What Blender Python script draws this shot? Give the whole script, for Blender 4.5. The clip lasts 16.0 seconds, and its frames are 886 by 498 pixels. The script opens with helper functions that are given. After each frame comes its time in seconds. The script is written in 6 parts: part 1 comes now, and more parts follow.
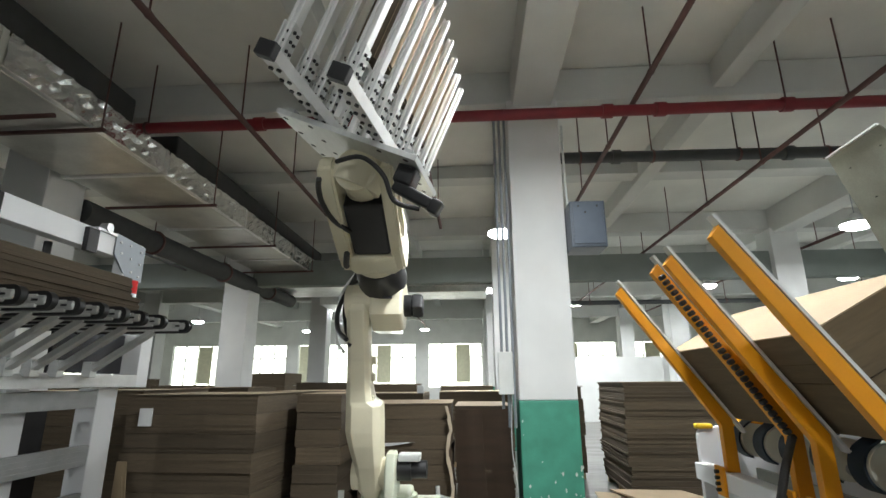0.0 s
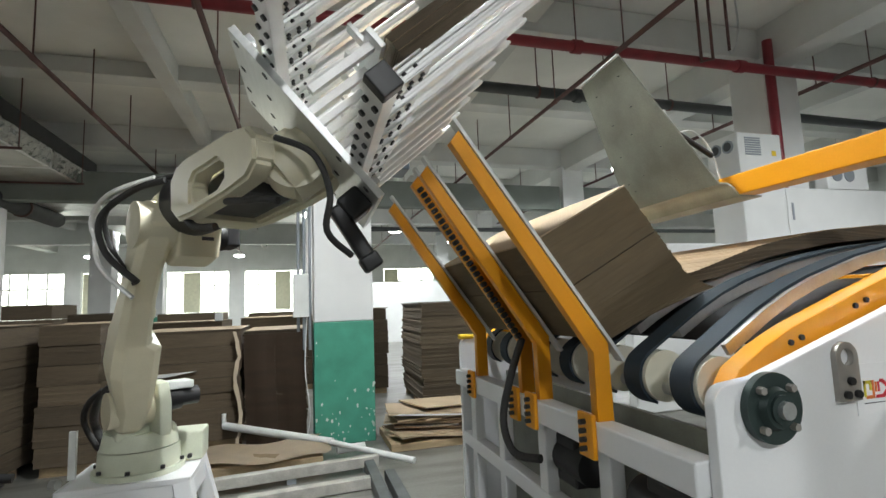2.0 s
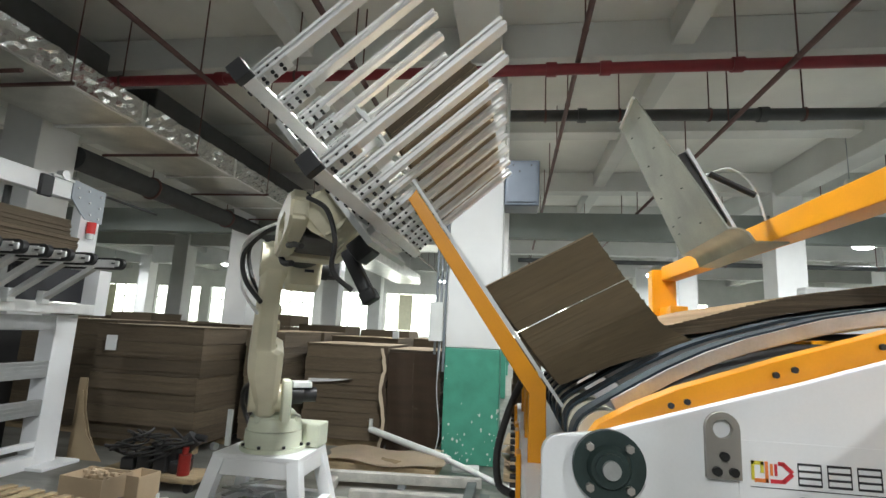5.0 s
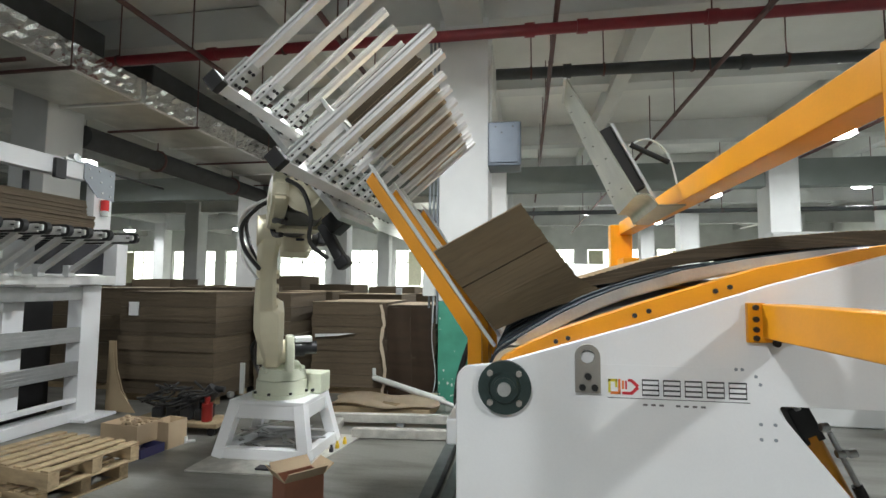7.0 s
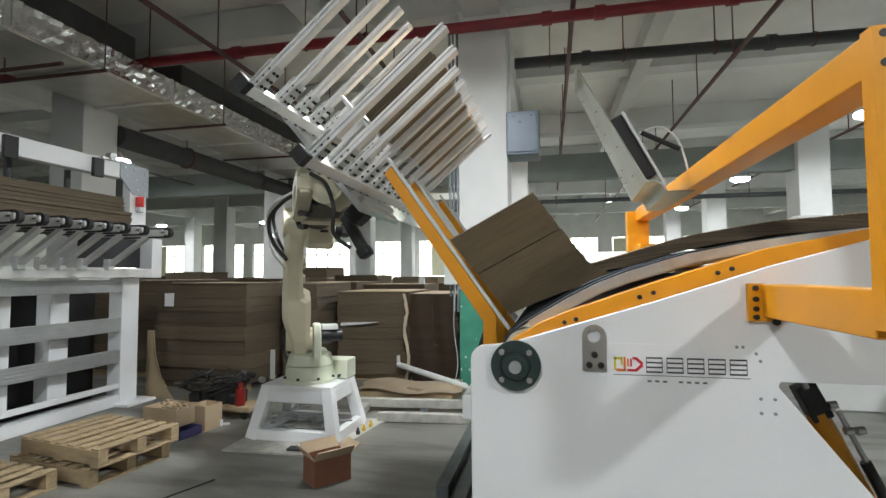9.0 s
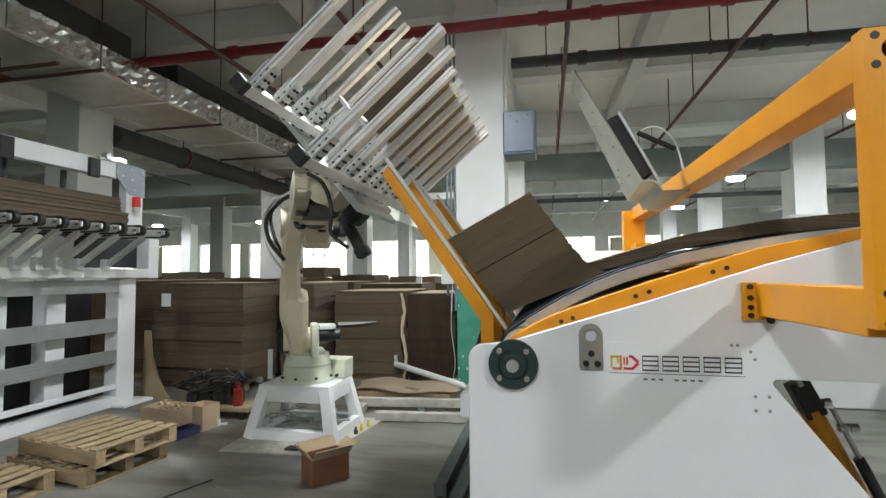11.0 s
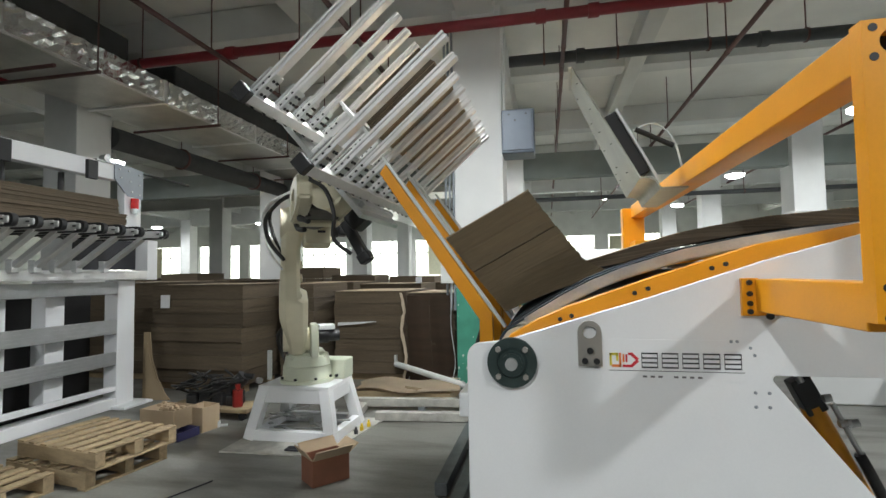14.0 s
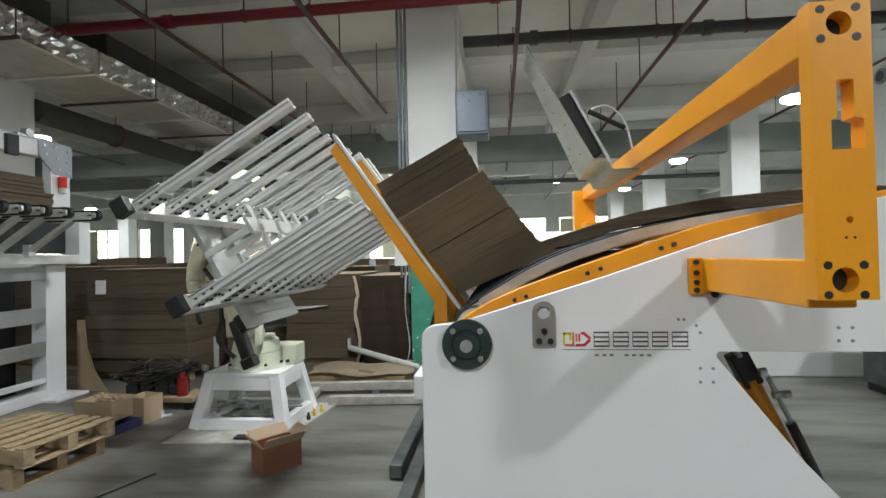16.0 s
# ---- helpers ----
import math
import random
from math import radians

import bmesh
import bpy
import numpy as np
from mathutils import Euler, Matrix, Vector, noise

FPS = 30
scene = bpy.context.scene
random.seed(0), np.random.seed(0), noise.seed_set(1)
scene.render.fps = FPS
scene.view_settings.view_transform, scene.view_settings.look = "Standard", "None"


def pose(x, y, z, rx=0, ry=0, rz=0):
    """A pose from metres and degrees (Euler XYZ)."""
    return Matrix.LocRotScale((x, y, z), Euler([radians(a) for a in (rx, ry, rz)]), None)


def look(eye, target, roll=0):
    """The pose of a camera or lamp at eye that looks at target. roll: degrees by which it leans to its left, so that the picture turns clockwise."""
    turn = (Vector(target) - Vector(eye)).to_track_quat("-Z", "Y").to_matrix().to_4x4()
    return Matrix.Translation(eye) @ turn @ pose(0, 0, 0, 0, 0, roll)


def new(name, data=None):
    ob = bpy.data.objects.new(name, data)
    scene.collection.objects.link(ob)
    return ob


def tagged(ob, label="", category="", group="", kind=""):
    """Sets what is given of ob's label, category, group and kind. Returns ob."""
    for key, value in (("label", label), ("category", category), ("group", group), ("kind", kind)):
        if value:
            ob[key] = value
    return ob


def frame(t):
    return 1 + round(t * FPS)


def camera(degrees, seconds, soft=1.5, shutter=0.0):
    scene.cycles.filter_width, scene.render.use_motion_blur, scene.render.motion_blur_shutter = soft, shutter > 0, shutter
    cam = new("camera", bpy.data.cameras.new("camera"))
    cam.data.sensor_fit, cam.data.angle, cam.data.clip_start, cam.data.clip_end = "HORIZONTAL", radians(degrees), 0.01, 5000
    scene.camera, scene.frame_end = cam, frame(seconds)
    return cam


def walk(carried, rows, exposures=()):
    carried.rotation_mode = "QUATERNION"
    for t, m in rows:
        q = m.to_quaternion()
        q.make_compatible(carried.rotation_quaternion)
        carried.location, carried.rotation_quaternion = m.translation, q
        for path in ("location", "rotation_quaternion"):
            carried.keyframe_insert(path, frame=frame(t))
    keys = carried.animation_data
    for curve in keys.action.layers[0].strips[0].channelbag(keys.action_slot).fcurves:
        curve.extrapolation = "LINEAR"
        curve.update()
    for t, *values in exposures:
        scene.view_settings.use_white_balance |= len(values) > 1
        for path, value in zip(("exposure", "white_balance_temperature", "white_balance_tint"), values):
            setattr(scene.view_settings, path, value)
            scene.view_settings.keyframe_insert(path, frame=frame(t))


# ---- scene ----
cam = camera(83.4, 16.0)
PATH = [
    (0, (0.494, -0.060, 1.590), (0.345, 2.449, 2.257), -0.4),
    (0.5, (0.493, -0.088, 1.560), (0.728, 2.428, 2.168), -0.3),
    (1, (0.615, -0.027, 1.541), (1.167, 2.467, 2.023), -0.2),
    (1.5, (0.712, 0.046, 1.538), (1.478, 2.506, 1.878), -1.0),
    (2, (0.865, 0.126, 1.534), (1.582, 2.609, 1.814), -2.1),
    (2.5, (1.031, 0.187, 1.538), (1.567, 2.709, 1.884), -1.7),
    (3, (1.167, 0.269, 1.555), (1.600, 2.801, 1.960), -1.6),
    (3.5, (1.335, 0.269, 1.563), (1.555, 2.826, 1.979), -0.6),
    (4, (1.661, 0.172, 1.569), (1.534, 2.731, 2.011), 2.4),
    (4.2, (1.686, 0.081, 1.539), (1.469, 2.631, 1.993), 3.2),
    (6.3, (2.099, -0.528, 1.591), (1.646, 2.018, 1.873), 1.4),
    (6.5, (2.106, -0.547, 1.589), (1.690, 2.006, 1.842), 0.9),
    (7, (2.168, -0.612, 1.585), (1.743, 1.946, 1.771), 0.4),
    (7.5, (2.249, -0.662, 1.572), (1.743, 1.885, 1.716), 0.0),
    (8, (2.261, -0.692, 1.568), (1.719, 1.849, 1.706), -0.2),
    (8.5, (2.233, -0.714, 1.569), (1.687, 1.825, 1.708), -0.2),
    (9, (2.226, -0.723, 1.567), (1.680, 1.816, 1.702), -0.3),
    (11.5, (2.226, -0.736, 1.568), (1.699, 1.807, 1.700), -0.5),
    (12, (2.222, -0.733, 1.561), (1.695, 1.810, 1.695), -0.6),
    (12.5, (2.222, -0.733, 1.557), (1.695, 1.808, 1.694), -0.6),
    (13, (2.227, -0.725, 1.564), (1.698, 1.816, 1.694), -0.8),
    (13.5, (2.236, -0.716, 1.561), (1.704, 1.825, 1.691), -0.8),
    (14, (2.232, -0.725, 1.563), (1.703, 1.816, 1.693), -0.9),
    (14.5, (2.227, -0.724, 1.560), (1.696, 1.817, 1.690), -1.0),
    (15, (2.222, -0.715, 1.561), (1.694, 1.828, 1.687), -1.1),
    (15.5, (2.220, -0.697, 1.555), (1.716, 1.851, 1.663), -1.0),
    (16, (2.224, -0.677, 1.557), (1.929, 1.905, 1.593), -1.2),
]
EXPOSURES = [(0.0, 0.0), (2.0, 0.0), (4.0, 0.13), (7.0, 0.0), (13.5, -0.05), (14.5, -0.12), (16.0, -0.19)]
walk(cam, exposures=EXPOSURES, rows=[(t, look(eye, target, roll)) for t, eye, target, roll in PATH])

# The plan is drawn in units of UNIT metres, with the floor at height G; U lays it into the world.
UNIT, G = 1.3, 0.14
U = Matrix.Scale(UNIT, 4) @ Matrix.Translation((0, 0, -G))

# ---------------------------------------------------------------- world and light
world = bpy.data.worlds.new("hall_world")
scene.world = world
world.use_nodes = True
wn = world.node_tree.nodes
sky = wn.new("ShaderNodeTexSky")
sky.sky_type, sky.sun_disc = "NISHITA", False
sky.sun_elevation, sky.sun_rotation = radians(40), radians(20)
wn["Background"].inputs[1].default_value = 0.12
world.node_tree.links.new(sky.outputs[0], wn["Background"].inputs[0])

LAMP_Z = 3.62
# (-6.5, 7.5), (-7.2, 22.4), (-1.8, 22.4), (6.2, 1.7): unseen, added to brighten dim ends
LAMPS = [(1.0, 2.18), (0.85, 7.5), (3.5, 15.2), (6.2, 7.5), (6.2, 12.5), (6.2, 17.9), (-4.2, 15.5), (-10.1, 18.4), (-4.0, -1.2), (4.9, -2.0), (0.9, -2.8), (-6.5, 7.5), (-15.2, 18.4), (-7.2, 22.4), (-1.8, 22.4), (0.85, 12.6), (6.2, 1.7), (9.0, 11.7), (10.5, 11.8), (11.4, 7.5)]
LAMP_POWER = 173.0


# ---------------------------------------------------------------- materials
def material(name, colour, rough=0.6, metal=0.0, vary=0.12, scale=6.0, grain=0.0, grain_scale=120.0, bump=0.0, stretch=(1, 1, 1), spec=0.5, coat=0.0, rand=0.0):
    """A painted, bare or fibrous surface: colour varied at two scales, roughness and relief varied with it."""
    m = bpy.data.materials.new(name)
    m.use_nodes = True
    nt = m.node_tree
    n, l = nt.nodes, nt.links
    b = n["Principled BSDF"]
    tc, mp = n.new("ShaderNodeTexCoord"), n.new("ShaderNodeMapping")
    mp.inputs["Scale"].default_value = stretch
    l.new(tc.outputs["Object"], mp.inputs[0])
    big, fine = n.new("ShaderNodeTexNoise"), n.new("ShaderNodeTexNoise")
    big.inputs["Scale"].default_value, big.inputs["Detail"].default_value = scale, 5
    fine.inputs["Scale"].default_value, fine.inputs["Detail"].default_value = grain_scale, 3
    l.new(mp.outputs[0], big.inputs["Vector"])
    l.new(mp.outputs[0], fine.inputs["Vector"])
    ramp = n.new("ShaderNodeMapRange")
    ramp.inputs["From Min"].default_value, ramp.inputs["From Max"].default_value = 0.3, 0.7
    ramp.inputs["To Min"].default_value, ramp.inputs["To Max"].default_value = 1 - vary, 1 + vary
    l.new(big.outputs["Fac"], ramp.inputs["Value"])
    gr = n.new("ShaderNodeMapRange")
    gr.inputs["From Min"].default_value, gr.inputs["From Max"].default_value = 0.3, 0.7
    gr.inputs["To Min"].default_value, gr.inputs["To Max"].default_value = 1 - grain, 1 + grain
    l.new(fine.outputs["Fac"], gr.inputs["Value"])
    mul = n.new("ShaderNodeMath")
    mul.operation = "MULTIPLY"
    l.new(ramp.outputs[0], mul.inputs[0])
    l.new(gr.outputs[0], mul.inputs[1])
    last = mul
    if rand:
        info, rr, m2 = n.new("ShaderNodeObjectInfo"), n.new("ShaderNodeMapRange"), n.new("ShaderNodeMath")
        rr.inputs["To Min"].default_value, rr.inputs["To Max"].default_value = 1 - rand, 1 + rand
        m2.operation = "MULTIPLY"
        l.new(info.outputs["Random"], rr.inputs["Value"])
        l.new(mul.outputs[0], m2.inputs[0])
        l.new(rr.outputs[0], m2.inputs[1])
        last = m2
    mix = n.new("ShaderNodeVectorMath")
    mix.operation = "SCALE"
    mix.inputs[0].default_value = colour
    l.new(last.outputs[0], mix.inputs["Scale"])
    l.new(mix.outputs[0], b.inputs["Base Color"])
    rg = n.new("ShaderNodeMapRange")
    rg.inputs["To Min"].default_value, rg.inputs["To Max"].default_value = max(0.03, rough - 0.1), min(1, rough + 0.1)
    l.new(big.outputs["Fac"], rg.inputs["Value"])
    l.new(rg.outputs[0], b.inputs["Roughness"])
    b.inputs["Metallic"].default_value = metal
    b.inputs["Specular IOR Level"].default_value = spec
    b.inputs["Coat Weight"].default_value = coat
    if bump:
        bp = n.new("ShaderNodeBump")
        bp.inputs["Strength"].default_value, bp.inputs["Distance"].default_value = bump, 0.01
        l.new(fine.outputs["Fac"], bp.inputs["Height"])
        l.new(bp.outputs[0], b.inputs["Normal"])
    return m


def glowing(name, colour, strength):
    m = bpy.data.materials.new(name)
    m.use_nodes = True
    b = m.node_tree.nodes["Principled BSDF"]
    b.inputs["Base Color"].default_value = (*colour, 1)
    b.inputs["Emission Color"].default_value = (*colour, 1)
    b.inputs["Emission Strength"].default_value = strength
    return m


def floor_concrete():
    """Dusty grey concrete: broad worn patches, dark smears along the aisle, fine grit."""
    m = material("concrete_floor", (0.205, 0.202, 0.182), 0.42, vary=0.16, scale=0.9, grain=0.07, grain_scale=40, bump=0.05)
    n, l = m.node_tree.nodes, m.node_tree.links
    b = n["Principled BSDF"]
    base = b.inputs["Base Color"].links[0].from_socket
    tc, mp, smear, ramp, mix = n.new("ShaderNodeTexCoord"), n.new("ShaderNodeMapping"), n.new("ShaderNodeTexNoise"), n.new("ShaderNodeValToRGB"), n.new("ShaderNodeMixRGB")
    mp.inputs["Rotation"].default_value = (0, 0, radians(-32))
    mp.inputs["Scale"].default_value = (0.45, 1.9, 1)
    smear.inputs["Scale"].default_value, smear.inputs["Detail"].default_value, smear.inputs["Roughness"].default_value = 1.5, 6, 0.6
    ramp.color_ramp.elements[0].position, ramp.color_ramp.elements[1].position = 0.36, 0.56
    ramp.color_ramp.elements[0].color, ramp.color_ramp.elements[1].color = (0.50, 0.49, 0.47, 1), (1, 1, 1, 1)
    mix.blend_type = "MULTIPLY"
    mix.inputs["Fac"].default_value = 1.0
    l.new(tc.outputs["Object"], mp.inputs[0])
    l.new(mp.outputs[0], smear.inputs["Vector"])
    l.new(smear.outputs["Fac"], ramp.inputs["Fac"])
    l.new(base, mix.inputs["Color1"])
    l.new(ramp.outputs["Color"], mix.inputs["Color2"])
    l.new(mix.outputs["Color"], b.inputs["Base Color"])
    return m


M_CONCRETE = floor_concrete()
M_CEIL = material("ceiling_plaster", (0.75, 0.755, 0.72), 0.9, vary=0.10, scale=0.8, grain=0.04, bump=0.1)
M_BEAM = material("beam_plaster", (0.62, 0.63, 0.61), 0.9, vary=0.10, scale=0.9, grain=0.04, bump=0.1)
# beam plaster coloured darker, because that beam's face gets no lamp light
M_BEAM_UNLIT = material("beam_plaster_unlit", (0.20, 0.225, 0.21), 0.75, vary=0.12, scale=1.2, grain=0.05)
M_WALL = material("white_wall_paint", (0.72, 0.73, 0.72), 0.7, vary=0.06, scale=1.5, bump=0.05)
M_GREEN = material("green_dado_paint", (0.065, 0.30, 0.21), 0.45, vary=0.12, scale=5, grain=0.05, bump=0.05)
M_CHIP = material("bare_plaster_chip", (0.62, 0.66, 0.62), 0.9, vary=0.1, scale=20)
M_RED = material("red_pipe_paint", (0.21, 0.016, 0.024), 0.45, vary=0.15, scale=4)
M_RUST = material("dark_sprinkler_pipe", (0.10, 0.045, 0.04), 0.6, vary=0.25, scale=5)
M_DARKPIPE = material("dark_grey_pipe", (0.055, 0.06, 0.062), 0.5, vary=0.2, scale=4)
# lagging of the pipe, and the shadow boxes above the air duct
M_LAG_SHADOW = material("black_lagging_and_shadow", (0.05, 0.052, 0.052), 0.8, vary=0.2, scale=5, bump=0.2)
M_FOIL = material("foil_duct_wrap", (0.92, 0.92, 0.91), 0.36, 0.8, vary=0.10, scale=3, grain=0.06, grain_scale=9, bump=0.8)
M_CRINKLE = material("bright_crinkled_foil", (0.93, 0.93, 0.93), 0.2, 0.92, vary=0.05, scale=5, grain=0.03, grain_scale=30, bump=0.5)
# underside is coloured darker than the foil of the duct's sides
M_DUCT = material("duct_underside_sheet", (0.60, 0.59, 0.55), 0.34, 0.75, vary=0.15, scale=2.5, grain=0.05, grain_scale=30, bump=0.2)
M_STEEL = material("galvanised_steel", (0.55, 0.56, 0.56), 0.38, 0.85, vary=0.12, scale=8, grain=0.05)
M_ALU = material("aluminium_extrusion", (0.78, 0.78, 0.77), 0.48, 0.42, vary=0.06, scale=10, grain=0.04, grain_scale=200)
M_ALUPLATE = material("brushed_aluminium_plate", (0.66, 0.67, 0.66), 0.42, 0.75, vary=0.08, scale=5, grain=0.06, grain_scale=90, stretch=(1, 1, 8))
M_SHEET = material("dull_zinc_sheet", (0.31, 0.32, 0.275), 0.42, 0.6, vary=0.24, scale=4, grain=0.05)
M_WHITE = material("white_machine_enamel", (0.84, 0.85, 0.86), 0.38, vary=0.03, scale=2.5, grain=0.01)
M_ORANGE = material("orange_machine_enamel", (0.82, 0.335, 0.008), 0.38, vary=0.07, scale=4, grain=0.02, coat=0.2)
M_CREAM = material("cream_robot_enamel", (0.72, 0.67, 0.50), 0.40, vary=0.05, scale=5, grain=0.02)
M_BASECREAM = material("pale_green_robot_casting", (0.66, 0.69, 0.55), 0.45, vary=0.05, scale=6, grain=0.03)
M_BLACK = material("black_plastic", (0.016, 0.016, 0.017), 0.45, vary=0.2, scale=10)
M_RUBBER = material("black_cable_sheath", (0.022, 0.021, 0.020), 0.55, vary=0.3, scale=30, bump=0.3)
M_BELT = material("navy_conveyor_belt", (0.017, 0.030, 0.042), 0.6, vary=0.12, scale=8, grain=0.06)
M_NYLON = material("off_white_nylon_roller", (0.68, 0.66, 0.55), 0.45, vary=0.06, scale=8)
M_BEARING = material("dark_green_cast_iron", (0.035, 0.055, 0.052), 0.4, 0.3, vary=0.2, scale=14, grain=0.06)
M_GREYMET = material("grey_painted_steel", (0.30, 0.33, 0.36), 0.45, 0.2, vary=0.06, scale=6)
M_LUG = material("greyed_steel_lug", (0.36, 0.34, 0.31), 0.5, 0.4, vary=0.1, scale=12)
M_DOOR = material("dark_glossy_steel", (0.085, 0.105, 0.135), 0.42, 0.2, vary=0.08, scale=6)
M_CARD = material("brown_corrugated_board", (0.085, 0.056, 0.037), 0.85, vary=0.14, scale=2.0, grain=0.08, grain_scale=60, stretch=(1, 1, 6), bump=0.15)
# random tone per block stands in for the shaded bands between uneven bundles
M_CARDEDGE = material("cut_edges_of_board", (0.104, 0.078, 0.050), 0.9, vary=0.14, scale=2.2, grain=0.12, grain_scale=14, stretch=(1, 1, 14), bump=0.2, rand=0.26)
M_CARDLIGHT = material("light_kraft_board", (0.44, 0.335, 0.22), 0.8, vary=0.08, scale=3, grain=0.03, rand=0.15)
# lighter copy of the cut edges, for the pile close under a lamp
M_PILE = material("olive_brown_lit_edges", (0.138, 0.103, 0.060), 0.9, vary=0.10, scale=3.0, grain=0.07, grain_scale=10, stretch=(1, 1, 8), bump=0.08)
# kraft brightened to make up for the shade where it lies
M_PALEKRAFT = material("pale_brightened_kraft", (0.60, 0.50, 0.37), 0.85, vary=0.08, scale=4, grain=0.04)
M_KRAFT = material("mid_kraft_liner", (0.33, 0.25, 0.155), 0.8, vary=0.08, scale=3, grain=0.04)
M_RAIL = material("dull_grooved_aluminium", (0.46, 0.47, 0.47), 0.45, 0.55, vary=0.08, scale=8, grain=0.05)
M_CARDBOX = material("printed_brown_carton", (0.23, 0.095, 0.055), 0.75, vary=0.10, scale=6, grain=0.04)
M_WOOD = material("raw_pallet_wood", (0.36, 0.27, 0.16), 0.75, vary=0.22, scale=5, grain=0.14, grain_scale=50, stretch=(1, 5, 5), bump=0.3, rand=0.16)
M_PAPER = material("white_paper", (0.75, 0.76, 0.76), 0.8, vary=0.03)
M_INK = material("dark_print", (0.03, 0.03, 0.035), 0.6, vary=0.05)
M_LRED = material("red_print", (0.62, 0.035, 0.05), 0.5, vary=0.05)
M_LYEL = material("yellow_green_print", (0.72, 0.62, 0.06), 0.5, vary=0.05)
M_LORG = material("orange_print", (0.80, 0.22, 0.05), 0.5, vary=0.05)
M_LAMPRED = material("red_lamp_lens", (0.75, 0.03, 0.03), 0.25, vary=0.03)
M_EXT = material("red_jack_paint", (0.24, 0.018, 0.014), 0.4, vary=0.1)
M_YELLOW = material("yellow_cap_paint", (0.75, 0.52, 0.03), 0.5, vary=0.08)
M_LENS = glowing("lamp_diffuser", (0.93, 0.97, 1.0), 40.0)
M_DAY = glowing("daylight_outside", (0.97, 1.0, 0.90), 3.4)
M_FRAME = material("white_window_frame", (0.7, 0.72, 0.7), 0.5, vary=0.05)
M_CURTAIN = material("pale_yellow_blind", (0.68, 0.67, 0.50), 0.8, vary=0.08)
M_DUSTY = material("dusty_pale_steel", (0.42, 0.41, 0.37), 0.7, 0.1, vary=0.2, scale=9, grain=0.1)
M_OILY = material("oily_dark_steel", (0.12, 0.13, 0.13), 0.5, 0.4, vary=0.3, scale=7, grain=0.1)
M_GREYPRINT = material("grey_print", (0.16, 0.16, 0.165), 0.6, vary=0.05)
M_BLUEBOX = material("blue_box_print", (0.06, 0.058, 0.15), 0.5, vary=0.08)


# ---------------------------------------------------------------- mesh helpers
def add_box(bm, lo, hi, m=None, bevel=0.0):
    lo, hi = Vector(lo), Vector(hi)
    made = bmesh.ops.create_cube(bm, size=1.0)["verts"]
    mat = Matrix.Translation((lo + hi) / 2) @ Matrix.Diagonal((*(hi - lo), 1))
    bmesh.ops.transform(bm, matrix=mat, verts=made)
    if bevel:
        edges = list({e for v in made for e in v.link_edges})
        made = bmesh.ops.bevel(bm, geom=edges, offset=bevel, segments=2, affect="EDGES", profile=0.5)["verts"]
    if m is not None:
        bmesh.ops.transform(bm, matrix=m, verts=made)
    return made


def add_rod(bm, a, b, r, seg=12, r2=None):
    a, b = Vector(a), Vector(b)
    d = b - a
    made = bmesh.ops.create_cone(bm, cap_ends=True, segments=seg, radius1=r, radius2=r if r2 is None else r2, depth=d.length)["verts"]
    bmesh.ops.transform(bm, matrix=Matrix.Translation((a + b) / 2) @ d.to_track_quat("Z", "Y").to_matrix().to_4x4(), verts=made)
    return made


def add_bar(bm, a, b, w, h, up=(0, 0, 1), bevel=0.0):
    """A rectangular bar from a to b; w across, h along up."""
    a, b, up = Vector(a), Vector(b), Vector(up)
    x = (b - a).normalized()
    y = up.cross(x).normalized()
    z = x.cross(y)
    m = Matrix((x, y, z)).transposed().to_4x4()
    m.translation = (a + b) / 2
    n = (b - a).length
    return add_box(bm, (-n / 2, -w / 2, -h / 2), (n / 2, w / 2, h / 2), m, bevel)


def add_plate(bm, pts, y0, y1, axis="y", bevel=0.0):
    """A flat plate from an outline. pts: (x, z) for axis y, (y, z) for axis x, (x, y) for axis z."""
    put = {"y": lambda p, d: (p[0], d, p[1]), "x": lambda p, d: (d, p[0], p[1]), "z": lambda p, d: (p[0], p[1], d)}[axis]
    a = [bm.verts.new(put(p, y0)) for p in pts]
    b = [bm.verts.new(put(p, y1)) for p in pts]
    n = len(pts)
    fs = [bm.faces.new(a), bm.faces.new(list(reversed(b)))]
    for i in range(n):
        fs.append(bm.faces.new((a[i], b[i], b[(i + 1) % n], a[(i + 1) % n])))
    bmesh.ops.recalc_face_normals(bm, faces=fs)
    if bevel:
        edges = list({e for f in fs[:2] for e in f.edges})
        bmesh.ops.bevel(bm, geom=edges, offset=bevel, segments=2, affect="EDGES", profile=0.5)
    return a + b


def add_strip(bm, line, w0, w1, thick, axis_normal=True):
    """A band that follows a line of (x, z) points, from y = w0 to w1, thick below the line."""
    pts = []
    for i, (x, z) in enumerate(line):
        a, b = line[max(i - 1, 0)], line[min(i + 1, len(line) - 1)]
        t = Vector((b[0] - a[0], b[1] - a[1])).normalized()
        pts.append((x + t.y * thick, z - t.x * thick))
    add_plate(bm, list(line) + pts[::-1], w0, w1)


